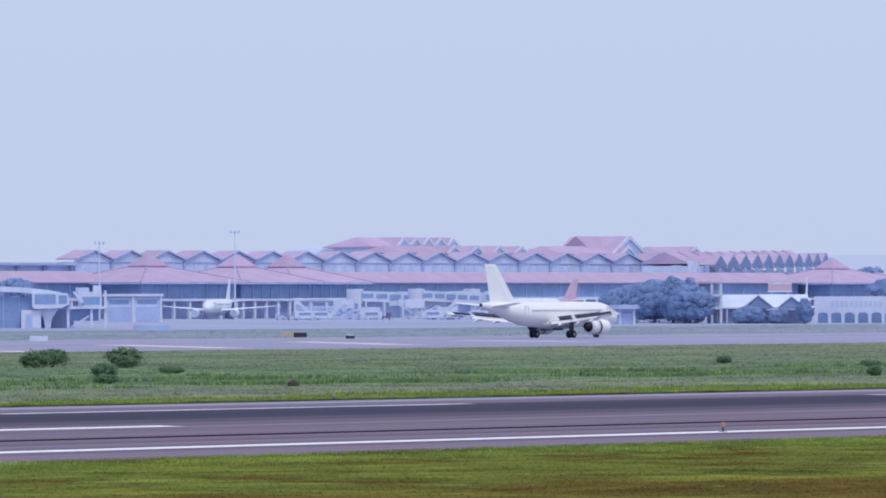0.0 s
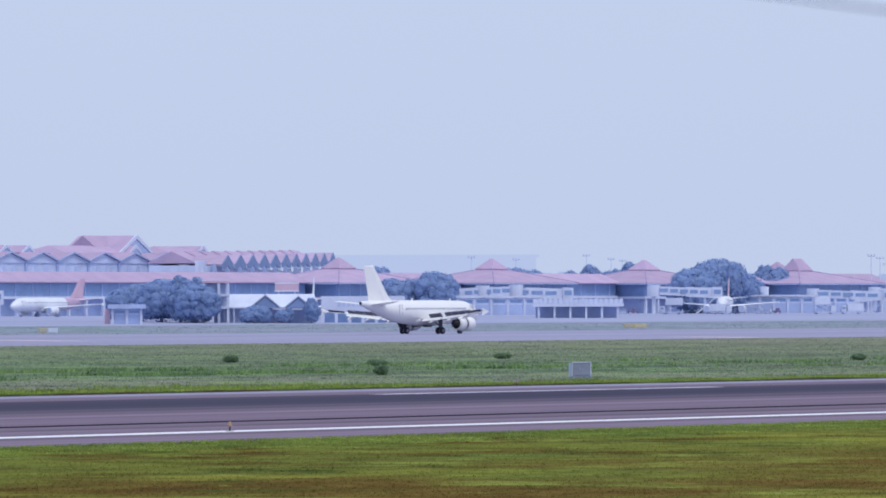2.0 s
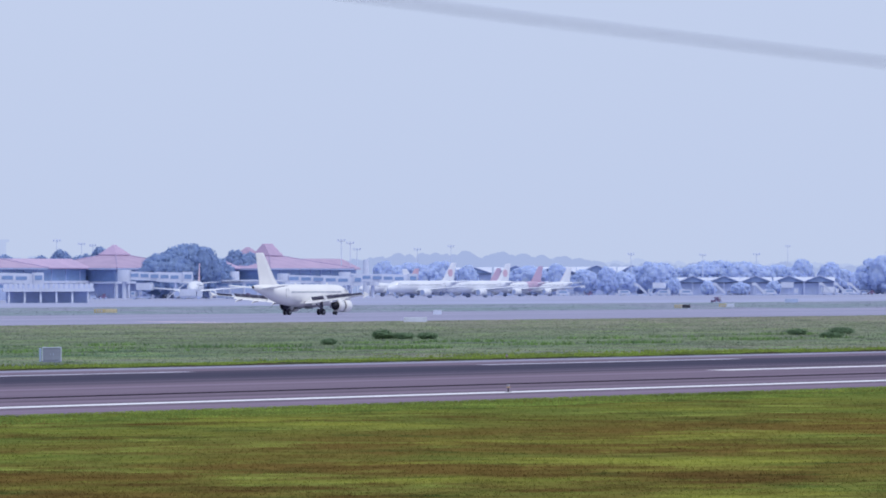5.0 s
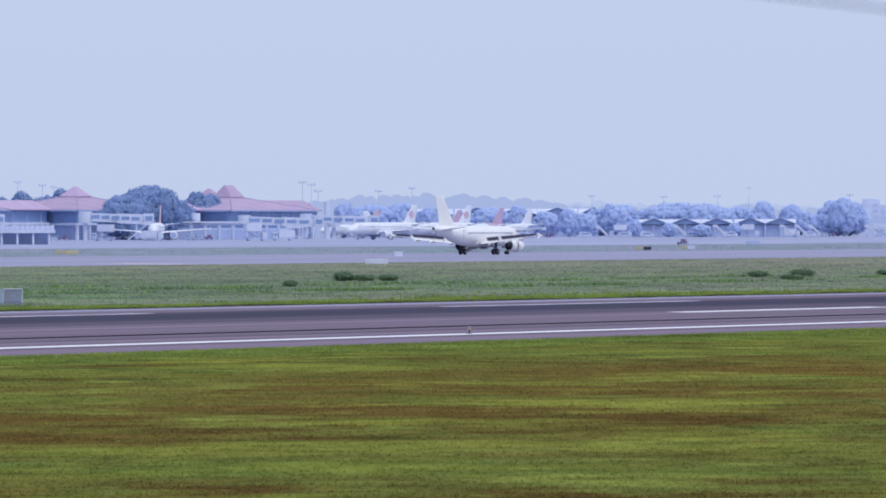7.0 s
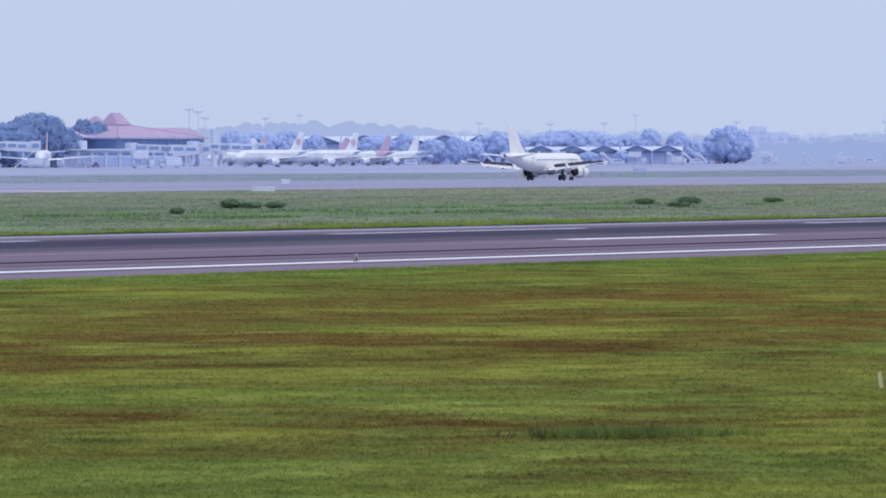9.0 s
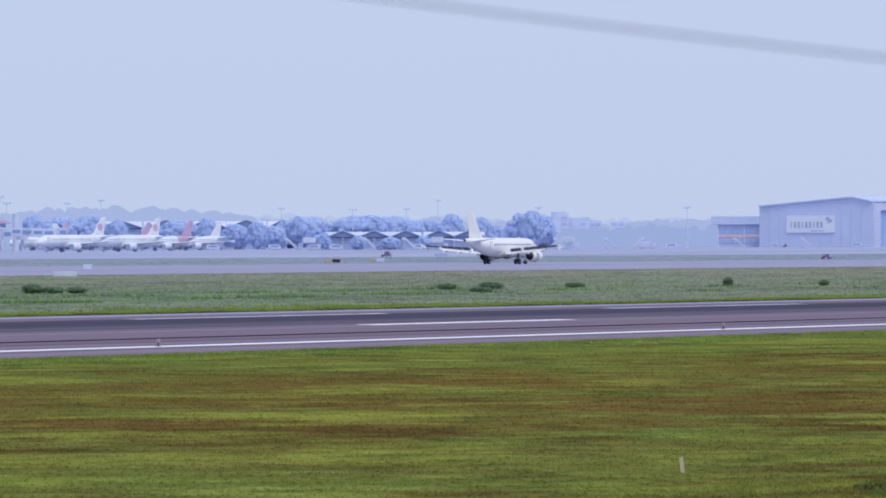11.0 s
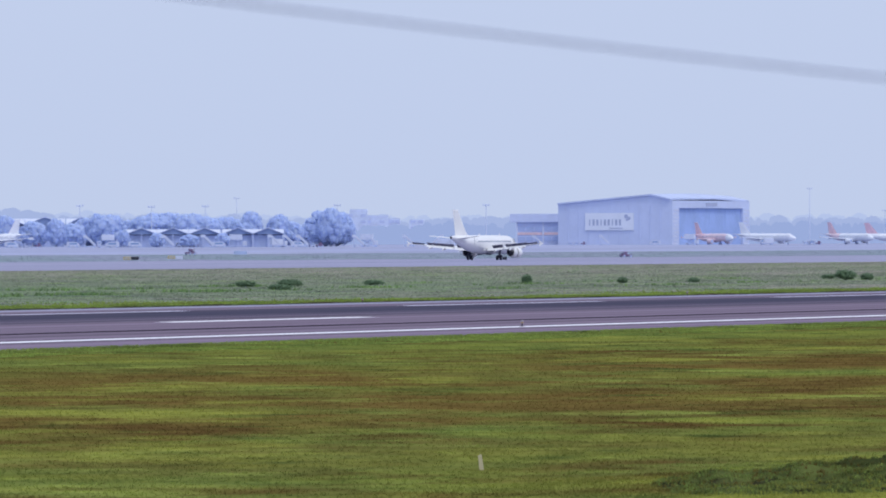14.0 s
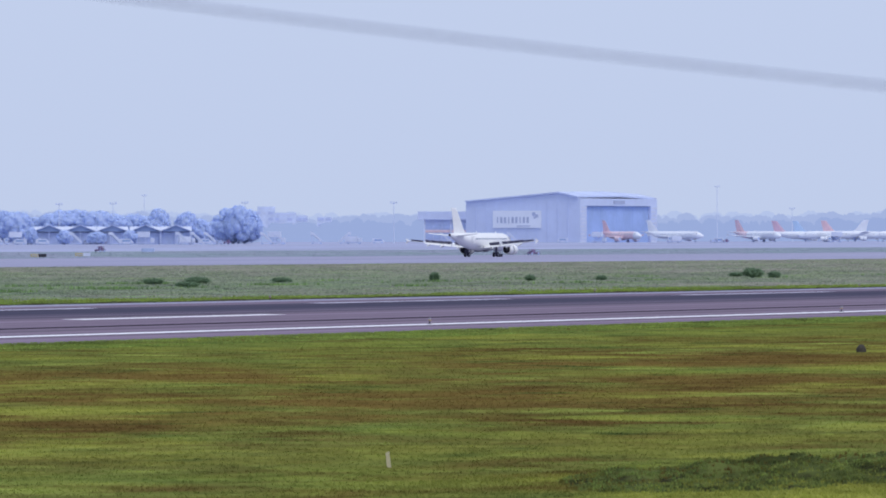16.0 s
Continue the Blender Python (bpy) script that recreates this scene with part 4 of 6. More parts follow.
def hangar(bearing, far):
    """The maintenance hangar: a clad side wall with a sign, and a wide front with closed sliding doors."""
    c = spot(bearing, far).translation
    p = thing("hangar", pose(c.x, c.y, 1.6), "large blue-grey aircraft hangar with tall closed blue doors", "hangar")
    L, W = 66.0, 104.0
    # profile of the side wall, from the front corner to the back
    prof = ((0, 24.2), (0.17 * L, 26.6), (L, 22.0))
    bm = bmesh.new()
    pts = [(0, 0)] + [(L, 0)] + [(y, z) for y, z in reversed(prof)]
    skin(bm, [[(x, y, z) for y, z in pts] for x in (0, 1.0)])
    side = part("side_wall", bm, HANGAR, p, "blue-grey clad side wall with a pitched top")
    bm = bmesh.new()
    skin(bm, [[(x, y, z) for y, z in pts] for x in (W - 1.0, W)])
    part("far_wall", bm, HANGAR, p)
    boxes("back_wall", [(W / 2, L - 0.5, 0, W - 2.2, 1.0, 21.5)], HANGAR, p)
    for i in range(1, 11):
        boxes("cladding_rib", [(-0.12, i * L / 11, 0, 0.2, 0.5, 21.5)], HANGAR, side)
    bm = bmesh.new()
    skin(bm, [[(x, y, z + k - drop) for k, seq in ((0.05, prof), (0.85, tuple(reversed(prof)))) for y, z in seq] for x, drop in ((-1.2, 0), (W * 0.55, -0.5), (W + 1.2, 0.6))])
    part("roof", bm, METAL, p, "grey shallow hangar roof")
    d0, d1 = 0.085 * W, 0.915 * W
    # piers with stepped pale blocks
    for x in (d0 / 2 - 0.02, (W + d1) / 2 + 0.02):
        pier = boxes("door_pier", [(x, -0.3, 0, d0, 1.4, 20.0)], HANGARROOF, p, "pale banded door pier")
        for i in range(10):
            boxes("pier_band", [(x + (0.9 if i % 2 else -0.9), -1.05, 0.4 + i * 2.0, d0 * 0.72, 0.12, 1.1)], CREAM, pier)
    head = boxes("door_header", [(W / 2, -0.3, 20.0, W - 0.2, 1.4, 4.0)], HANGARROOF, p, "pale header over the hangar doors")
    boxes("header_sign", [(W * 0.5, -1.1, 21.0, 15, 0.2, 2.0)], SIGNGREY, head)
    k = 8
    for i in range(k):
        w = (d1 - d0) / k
        # leaf blue is the tone of a dark interior seen through haze
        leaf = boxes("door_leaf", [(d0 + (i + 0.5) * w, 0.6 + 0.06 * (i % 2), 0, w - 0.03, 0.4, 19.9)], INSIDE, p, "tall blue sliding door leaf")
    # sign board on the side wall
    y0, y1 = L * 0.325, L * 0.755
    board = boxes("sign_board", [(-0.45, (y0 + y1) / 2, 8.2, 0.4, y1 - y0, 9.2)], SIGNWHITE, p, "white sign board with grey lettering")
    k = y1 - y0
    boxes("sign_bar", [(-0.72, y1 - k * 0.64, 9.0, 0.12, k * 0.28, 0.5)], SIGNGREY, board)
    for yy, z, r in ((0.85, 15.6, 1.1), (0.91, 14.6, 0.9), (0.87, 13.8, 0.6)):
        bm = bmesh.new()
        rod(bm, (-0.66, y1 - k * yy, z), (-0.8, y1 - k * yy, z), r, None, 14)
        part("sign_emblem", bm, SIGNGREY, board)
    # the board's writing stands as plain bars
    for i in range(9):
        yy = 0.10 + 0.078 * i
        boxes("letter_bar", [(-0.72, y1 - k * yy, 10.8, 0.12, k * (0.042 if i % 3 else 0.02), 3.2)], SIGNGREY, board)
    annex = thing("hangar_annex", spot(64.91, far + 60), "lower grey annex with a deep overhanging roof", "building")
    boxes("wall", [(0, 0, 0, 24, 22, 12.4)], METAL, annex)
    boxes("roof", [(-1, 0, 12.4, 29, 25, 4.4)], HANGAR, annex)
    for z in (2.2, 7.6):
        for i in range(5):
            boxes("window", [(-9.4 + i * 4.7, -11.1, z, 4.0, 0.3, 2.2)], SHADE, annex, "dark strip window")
    boxes("sill_band", [(0, -11.15, 5.4, 23.6, 0.3, 1.4)], YELLOW, annex, "pinkish band below the windows")
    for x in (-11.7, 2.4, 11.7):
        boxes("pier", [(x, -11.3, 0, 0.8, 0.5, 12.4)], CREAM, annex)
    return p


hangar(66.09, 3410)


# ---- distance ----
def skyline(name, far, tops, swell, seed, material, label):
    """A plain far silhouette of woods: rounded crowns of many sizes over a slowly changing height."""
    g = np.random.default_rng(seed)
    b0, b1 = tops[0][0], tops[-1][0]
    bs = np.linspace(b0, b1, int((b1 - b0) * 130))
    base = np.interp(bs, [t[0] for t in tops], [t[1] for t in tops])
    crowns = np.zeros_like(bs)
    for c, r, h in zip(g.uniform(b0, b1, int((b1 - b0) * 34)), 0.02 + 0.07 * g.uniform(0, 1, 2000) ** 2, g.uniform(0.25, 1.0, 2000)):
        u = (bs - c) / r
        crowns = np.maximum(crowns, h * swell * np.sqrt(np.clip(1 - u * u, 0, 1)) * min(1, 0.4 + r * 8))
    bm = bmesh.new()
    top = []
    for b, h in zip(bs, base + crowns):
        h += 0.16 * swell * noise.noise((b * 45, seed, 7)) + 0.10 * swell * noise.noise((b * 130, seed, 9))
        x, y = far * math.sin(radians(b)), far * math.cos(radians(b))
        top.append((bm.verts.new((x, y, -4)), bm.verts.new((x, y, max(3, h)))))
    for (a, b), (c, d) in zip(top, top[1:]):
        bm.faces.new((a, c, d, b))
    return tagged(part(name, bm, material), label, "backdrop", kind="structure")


# the woods emit a haze tint instead of being lit
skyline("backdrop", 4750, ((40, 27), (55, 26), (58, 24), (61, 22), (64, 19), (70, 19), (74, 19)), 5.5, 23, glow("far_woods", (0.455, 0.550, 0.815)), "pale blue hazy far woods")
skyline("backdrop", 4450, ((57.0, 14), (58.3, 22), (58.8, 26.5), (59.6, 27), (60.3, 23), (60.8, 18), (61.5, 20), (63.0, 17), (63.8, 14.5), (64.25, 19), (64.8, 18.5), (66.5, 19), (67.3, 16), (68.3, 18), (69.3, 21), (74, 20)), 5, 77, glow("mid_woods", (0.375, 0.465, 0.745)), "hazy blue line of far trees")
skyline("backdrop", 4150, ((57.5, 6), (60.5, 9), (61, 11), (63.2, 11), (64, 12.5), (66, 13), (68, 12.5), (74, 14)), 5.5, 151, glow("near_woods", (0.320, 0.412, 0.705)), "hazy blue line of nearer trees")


# ---- overhead cable near the stand ----
cable = bpy.data.curves.new("overhead_cable", "CURVE")
cable.dimensions, cable.bevel_depth, cable.bevel_resolution = "3D", 0.0021, 2
line = cable.splines.new("POLY")
knots = [(b, 2.76 - 0.1385 * (b - 57.4) + 0.0013 * (b - 57.4) ** 2) for b in range(20, 100, 2)]
line.points.add(len(knots) - 1)
for pnt, (b, up) in zip(line.points, knots):
    pnt.co = (11 * math.sin(radians(b)), 11 * math.cos(radians(b)), EYE + 11 * math.tan(radians(up)), 1)
wire = new("overhead_cable", cable)
cable.materials.append(CABLE)
tagged(wire, "thin dark overhead cable close to the stand", "cable")


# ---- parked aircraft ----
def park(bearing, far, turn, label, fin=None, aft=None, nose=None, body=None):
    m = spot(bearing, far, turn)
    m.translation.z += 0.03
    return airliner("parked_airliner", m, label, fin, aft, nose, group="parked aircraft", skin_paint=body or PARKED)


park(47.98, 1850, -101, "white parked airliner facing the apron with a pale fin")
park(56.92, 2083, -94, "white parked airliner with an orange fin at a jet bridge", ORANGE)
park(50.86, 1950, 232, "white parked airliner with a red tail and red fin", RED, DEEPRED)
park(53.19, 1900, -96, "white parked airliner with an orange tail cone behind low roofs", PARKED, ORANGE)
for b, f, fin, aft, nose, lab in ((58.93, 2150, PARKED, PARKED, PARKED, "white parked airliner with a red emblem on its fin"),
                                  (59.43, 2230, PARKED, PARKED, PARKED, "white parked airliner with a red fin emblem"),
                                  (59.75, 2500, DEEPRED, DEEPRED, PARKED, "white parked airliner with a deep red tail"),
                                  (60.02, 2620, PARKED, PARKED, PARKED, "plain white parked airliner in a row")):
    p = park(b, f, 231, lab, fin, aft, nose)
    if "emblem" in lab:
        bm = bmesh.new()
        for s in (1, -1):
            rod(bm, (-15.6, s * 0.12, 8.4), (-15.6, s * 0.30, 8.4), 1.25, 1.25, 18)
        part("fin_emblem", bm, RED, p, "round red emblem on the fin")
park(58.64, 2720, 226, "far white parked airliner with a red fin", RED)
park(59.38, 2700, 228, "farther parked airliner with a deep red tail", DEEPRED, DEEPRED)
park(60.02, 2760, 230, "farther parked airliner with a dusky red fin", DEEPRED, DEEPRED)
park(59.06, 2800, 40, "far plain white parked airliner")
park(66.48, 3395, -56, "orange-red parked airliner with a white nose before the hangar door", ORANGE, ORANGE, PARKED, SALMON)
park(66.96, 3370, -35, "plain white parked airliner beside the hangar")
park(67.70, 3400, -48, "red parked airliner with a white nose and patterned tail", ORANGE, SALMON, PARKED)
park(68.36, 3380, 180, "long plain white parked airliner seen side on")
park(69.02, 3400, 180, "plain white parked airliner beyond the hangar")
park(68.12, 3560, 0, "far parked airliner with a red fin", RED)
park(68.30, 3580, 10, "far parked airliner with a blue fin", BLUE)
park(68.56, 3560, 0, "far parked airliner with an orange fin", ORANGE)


# ---- apron buildings ----
def jet_bridge(bearing, far, turn, reach=22.0, high=4.6, flip=1):
    """A boarding bridge: round head, sloping glazed tunnel, cab, drive legs and service stair."""
    p = thing("jet_bridge", spot(bearing, far, turn), "pale boarding bridge with a glazed tunnel and service stair", "jet bridge", "jet bridges")
    f = flip
    bm = bmesh.new()
    rod(bm, (0, 0, high - 0.6), (0, 0, high + 3.4), 2.3, None, 16)
    part("rotunda", bm, CREAM, p)
    bm = bmesh.new()
    rod(bm, (0, 0, 0), (0, 0, high - 0.6), 0.7, None, 12)
    part("rotunda_column", bm, CREAM, p)
    x0, x1 = f * 2.0, f * (2.0 + reach)
    z0, z1 = high, high - 0.9
    bm = bmesh.new()
    skin(bm, [[(x, yy, z + k) for yy, k in ((-1.5, 0), (1.5, 0), (1.5, 2.9), (-1.5, 2.9))] for x, z in ((x0, z0), ((x0 + x1) / 2, (z0 + z1) / 2))])
    part("tunnel", bm, CREAM, p)
    bm = bmesh.new()
    skin(bm, [[(x, yy, z + k) for yy, k in ((-1.75, -0.25), (1.75, -0.25), (1.75, 3.15), (-1.75, 3.15))] for x, z in (((x0 + x1) / 2, (z0 + z1) / 2), (x1, z1))])
    outer = part("outer_tunnel", bm, CREAM, p)
    for i in range(5):
        x = x0 + (x1 - x0) * (0.08 + 0.19 * i)
        zz = z0 + (z1 - z0) * (0.08 + 0.19 * i)
        boxes("tunnel_window", [(x, -1.80 if i > 1 else -1.54, zz + 1.0, reach * 0.15, 0.1, 1.2)], GLAZE, outer if i > 1 else p, "tinted tunnel window")
    bm = bmesh.new()
    skin(bm, [[(x, yy, z) for yy, z in ((-2.4, z1 - 0.4), (2.4, z1 - 0.4), (2.4, z1 + 3.5), (-2.4, z1 + 3.5))] for x in (x1, x1 + f * 3.4)])
    cab = part("cab", bm, CREAM, p)
    boxes("cab_window", [(x1 + f * 1.7, -2.45, z1 + 1.1, 2.4, 0.1, 1.5)], GLAZE, cab)
    bm = bmesh.new()
    for dy in (-1.4, 1.4):
        box(bm, x1 - f * 2.5, dy, 0.7, 0.5, 0.5, z1 - 0.8)
    box(bm, x1 - f * 2.5, 0, 0.5, 1.2, 4.0, 0.5)
    part("drive_leg", bm, METAL, p)
    for dy in (-1.7, 1.7):
        bm = bmesh.new()
        rod(bm, (x1 - f * 2.5, dy - 0.2, 0.5), (x1 - f * 2.5, dy + 0.2, 0.5), 0.5, None, 14)
        part("wheel", bm, SHADE, p)
    bm = bmesh.new()
    skin(bm, [[(x1 + f * dx, yy, z) for dx, z in ((1.0, z1), (1.0, z1 - 0.35), (-5.4, 0.0), (-5.8, 0.25))] for yy in (-3.4, -2.5)])
    part("service_stair", bm, CREAM, p, "white service stair")
    bm = bmesh.new()
    rod(bm, (x1 + f * 1.0, -3.4, z1 + 1.0), (x1 - f * 5.6, -3.4, 1.0), 0.07)
    part("stair_rail", bm, CREAM, p)
    return p


for b, f, t, r, h, fl in ((49.2, 1780, 5, 20, 5.0, 1), (49.75, 1780, -4, 17, 5.0, 1), (50.25, 1800, 6, 18, 5.0, -1),
                          (54.75, 2080, 4, 24, 6.2, 1), (55.05, 2080, 0, 16, 6.4, -1), (56.28, 2200, 3, 18, 6.6, 1), (57.25, 2300, -3, 18, 6.2, -1), (57.7, 2380, 0, 24, 5.6, 1), (58.25, 2420, 6, 22, 6.2, 1), (58.5, 2440, -8, 16, 5.0, -1)):
    jet_bridge(b, f, t, r, h, fl)


def gate_house(bearing, far, w, d, h, label, roof="flat", turn=0):
    """A small apron building with posts, a dark band of openings and its roof."""
    p = thing("apron_building", spot(bearing, far, turn), label, "building", "apron buildings")
    boxes("wall", [(0, 0, 0, w - 0.6, d, h * 0.96)], PLASTER, p)
    k = max(2, int(w / 4.5))
    for i in range(k):
        x = -w / 2 + (i + 0.5) * w / k
        # bays are panels on the wall, their shade put into the colour
        boxes("opening", [(x, -d / 2 - 0.02, 0, w / k * 0.8, 0.12, h * 0.6)], SHADE, p, "darker panel standing in for a shaded open bay")
        boxes("clerestory", [(x, -d / 2 - 0.02, h * 0.7, w / k * 0.7, 0.1, h * 0.16)], GLAZE, p)
    for i in range(k + 1):
        x = -w / 2 + i * w / k
        boxes("post", [(x, -d / 2 - 0.25, 0, 0.5, 0.5, h)], CREAM, p)
    bm = bmesh.new()
    if roof == "flat":
        box(bm, 0, 0, h, w + 1.2, d + 1.6, 0.6)
        part("roof_slab", bm, CREAM, p)
    elif roof == "gable":
        skin(bm, [[(-w / 2 - 1.2, yy, h - 0.3), (0, yy, h + w * 0.16), (w / 2 + 1.2, yy, h - 0.3), (w / 2 + 1.2, yy, h), (0, yy, h + w * 0.16 + 0.4), (-w / 2 - 1.2, yy, h)] for yy in (-d / 2 - 1, d / 2 + 1)])
        part("gable_roof", bm, CREAM, p, "pale gable roof")
        bm = bmesh.new()
        skin(bm, [[(-w / 2 + 0.3, yy, h - 0.3), (0, yy, h + w * 0.16 - 0.2), (w / 2 - 0.3, yy, h - 0.3)] for yy in (-d / 2 - 0.2, -d / 2 + 0.2)])
        part("gable_wall", bm, FASCIA, p, "dark gable wall")
    else:
        box(bm, 0, 0, h, w + 2, d + 3, 0.9)
        part("roof_slab", bm, FASCIA, p)
    return p


def gate_lounge(bearing, far):
    """A boarding gate with a curved pale canopy, a dark glass wall and a bay cab on a splayed pedestal."""
    p = thing("gate_lounge", spot(bearing, far), "pale boarding gate with a curved canopy and dark glass wall", "building")
    bm = bmesh.new()
    arc = [(-14 + 21 * i / 10, 6.9 + 1.2 * math.sin(math.pi * min(1, 0.25 + 0.75 * i / 10)) ** 0.8) for i in range(11)]
    skin(bm, [[(x, yy, z) for x, z in arc] + [(x, yy, z - 1.0) for x, z in reversed(arc)] for yy in (-4.2, 7)])
    part("canopy", bm, SHEDWALL, p, "pale curved canopy roof")
    boxes("glass_wall", [(-6, 1, 0, 16, 8, 6.0)], GLAZE, p, "dark teal glass wall")
    for i in range(6):
        boxes("mullion", [(-13 + 3 * i, -3.1, 0, 0.18, 0.2, 6.6)], SHADE, p)
    block = boxes("doorway_block", [(1.3, -4.3, 0, 3.8, 2.4, 3.5)], CREAM, p, "white doorway block")
    boxes("doorway", [(0.9, -5.55, 0, 1.3, 0.12, 2.7)], SHADE, block, "dark doorway")
    bm = bmesh.new()
    skin(bm, [[(x, yy, z) for x, z in ((1.9, 3.7), (7.2, 3.9), (8.7, 4.6), (8.4, 6.7), (1.5, 6.9), (1.5, 4.2))] for yy in (-6.2, -2.0)])
    cab = part("cab", bm, CREAM, p, "white bay cab")
    boxes("cab_window", [(4.0, -6.25, 4.7, 4.0, 0.1, 1.8)], GLAZE, cab, "dark cab window")
    boxes("cab_window", [(7.4, -6.25, 4.7, 1.6, 0.1, 1.6)], GLAZE, cab, "dark cab window")
    bm = bmesh.new()
    skin(bm, [[(x, yy, z) for x, z in ((4.0, 0), (5.0, 0), (5.3, 1.9), (6.6, 3.7), (2.5, 3.7), (3.7, 1.9))] for yy in (-4.6, -3.6)])
    part("pedestal", bm, CREAM, p, "white splayed pedestal")
    boxes("undercroft", [(5, 0.5, 0, 9, 3, 3.6)], SHADE, p)
    for x in (8.4, 12.9, 15.6):
        boxes("post", [(x, -4.2, 0, 0.5, 0.5, 4.0 if x < 15 else 7.2)], CREAM, p)
    boxes("bridge_deck", [(12.2, -3.6, 3.7, 7.6, 2.6, 0.5)], CREAM, p)
    boxes("bridge_wall", [(11.6, -2.6, 1.4, 5.4, 0.4, 2.2)], GLAZE, p, "tinted glazed screen")
    boxes("upper_room", [(12.6, -2.4, 4.2, 4.6, 2.6, 2.8)], CREAM, p)
    boxes("room_window", [(12.8, -3.75, 4.5, 3.4, 0.1, 1.5)], GLAZE, p)
    bm = bmesh.new()
    skin(bm, [[(x, yy, z) for x, z in ((8.6, 0.1), (9.2, 0.1), (12.4, 2.1), (12.4, 2.5))] for yy in (-5.6, -4.6)])
    part("stair", bm, METAL, p)
    bm = bmesh.new()
    skin(bm, [[(x, yy, z) for x, z in ((9.2, 7.0), (9.9, 7.0), (11.6, 4.9), (10.9, 4.9))] for yy in (-5.4, -4.2)])
    part("folded_canopy", bm, SHEDWALL, p, "white slanted panel")
    boxes("roof_plant", [(11.2, -1.5, 7.0, 2.6, 1.8, 0.8)], METAL, p)
    boxes("roof_plant", [(14.0, -1.5, 7.0, 1.6, 1.6, 1.2)], CREAM, p)


gate_lounge(46.25, 1240)
gate_house(47.22, 1500, 13, 8, 6.0, "pale frame building with wide dark openings")
boxes("end_wall", [(-4.1, 0, 0, 1.2, 5, 3.2)], RED, gate_house(51.57, 1350, 6, 6, 3.3, "small pale guard hut with a dark flat roof and red end", "dark"), "red end wall")
def apron_hall(bearing, far):
    """A low hall with a long pale roof and two dark gables that project from it."""
    p = thing("apron_hall", spot(bearing, far), "low apron hall with a pale roof and two dark gables", "building")
    bm = bmesh.new()
    skin(bm, [[(x, yy, z) for yy, z in ((-5.2, 3.5), (0, 6.3), (5.2, 3.5), (5.2, 3.2), (-5.2, 3.2))] for x in (-11.2, 11.2)])
    part("long_roof", bm, CREAM, p, "long pale roof")
    # solid wall whose tone imitates the shade of an open side
    boxes("wall", [(0, 0.5, 0, 21.6, 8.2, 3.2)], SHADE, p, "shaded open side")
    for c, w, top in ((0.4, 3.3, 6.2), (7.6, 3.0, 5.9)):
        bm = bmesh.new()
        skin(bm, [[(c - w, yy, 3.6), (c, yy, top + 0.1), (c + w, yy, 3.6), (c + w, yy, 3.35), (c, yy, top - 0.2), (c - w, yy, 3.35)] for yy in (-8.2, 0)])
        roof = part("gable_roof", bm, CREAM, p, "pale gable roof")
        bm = bmesh.new()
        skin(bm, [[(c - w + 0.25, yy, 3.3), (c, yy, top - 0.25), (c + w - 0.25, yy, 3.3)] for yy in (-7.9, -7.6)])
        part("gable_wall", bm, DARKGABLE, roof, "dark gable wall")
        for x in (c - w + 0.4, c + w - 0.4):
            boxes("post", [(x, -7.7, 0, 0.35, 0.35, 3.4)], RED, p, "reddish post")
    boxes("side_canopy", [(5.2, -8.5, 2.9, 6.4, 1.6, 0.25)], CREAM, p, "thin white canopy")
    boxes("red_bin", [(3.6, -9.2, 0, 1.9, 1.4, 1.6)], ORANGE, p, "hazed red bin")
    for i in range(6):
        boxes("post", [(-10.6 + i * 2.1, -4.9, 0, 0.3, 0.3, 3.3)], CREAM, p)


def arcade(bearing, far, w):
    """A white screen wall carried on a low arcade."""
    p = thing("arcade", spot(bearing, far), "white screen wall carried on low arches", "building")
    n = 6
    boxes("screen_wall", [(0, 0, 2.4, w, 0.8, 3.5)], CREAM, p, "white screen wall")
    # dark glazing tone imitates shade behind the arches
    boxes("back_wall", [(0, 4, 0, w - 0.6, 0.4, 4.5)], GLAZE, p, "dark recess")
    for i in range(n + 1):
        boxes("pier", [(-w / 2 + 0.4 + i * (w - 0.8) / n, 0, 0, 0.7, 0.9, 2.4)], CREAM, p)
    for i in range(n):
        c, h = -w / 2 + 0.4 + (i + 0.5) * (w - 0.8) / n, (w - 0.8) / n / 2 - 0.3
        bm = bmesh.new()
        top = [(c + h * math.cos(math.pi * k / 8), 1.7 + 0.65 * math.sin(math.pi * k / 8)) for k in range(9)]
        skin(bm, [[(c + h, yy, 2.42)] + [(x, yy, z) for x, z in top] + [(c - h, yy, 2.42)] for yy in (-0.35, 0.35)])
        part("arch", bm, CREAM, p)
    for i in range(11):
        boxes("relief_panel", [(-w / 2 + 4 + i * (w - 8) / 10, -0.42, 3.6, (w - 8) / 14, 0.06, 1.2)], METAL, p, "faint grey panel")


apron_hall(52.79, 1400)
arcade(53.68, 1415, 18.5)
gate_house(54.35, 1500, 16, 10, 3.2, "long pale block with deep dark openings")
gate_house(54.9, 2000, 26, 10, 5.5, "pale apron building beside a jet bridge")
gate_house(57.35, 2300, 30, 12, 6.0, "pale lower terminal building with dark openings")
gate_house(57.9, 2420, 18, 12, 6.0, "pale lower terminal building with dark openings")
gate_house(48.95, 1800, 18, 9, 5.4, "pale gate building with a chequered base")


board = thing("rooftop_board", pose(*spot(53.0, 1408).translation.xy, 7.8, 0, 0, -53), "small red and white board on a low roof", "board")
boxes("panel", [(0, 0, 0.6, 5.2, 0.4, 1.5)], RED, board)
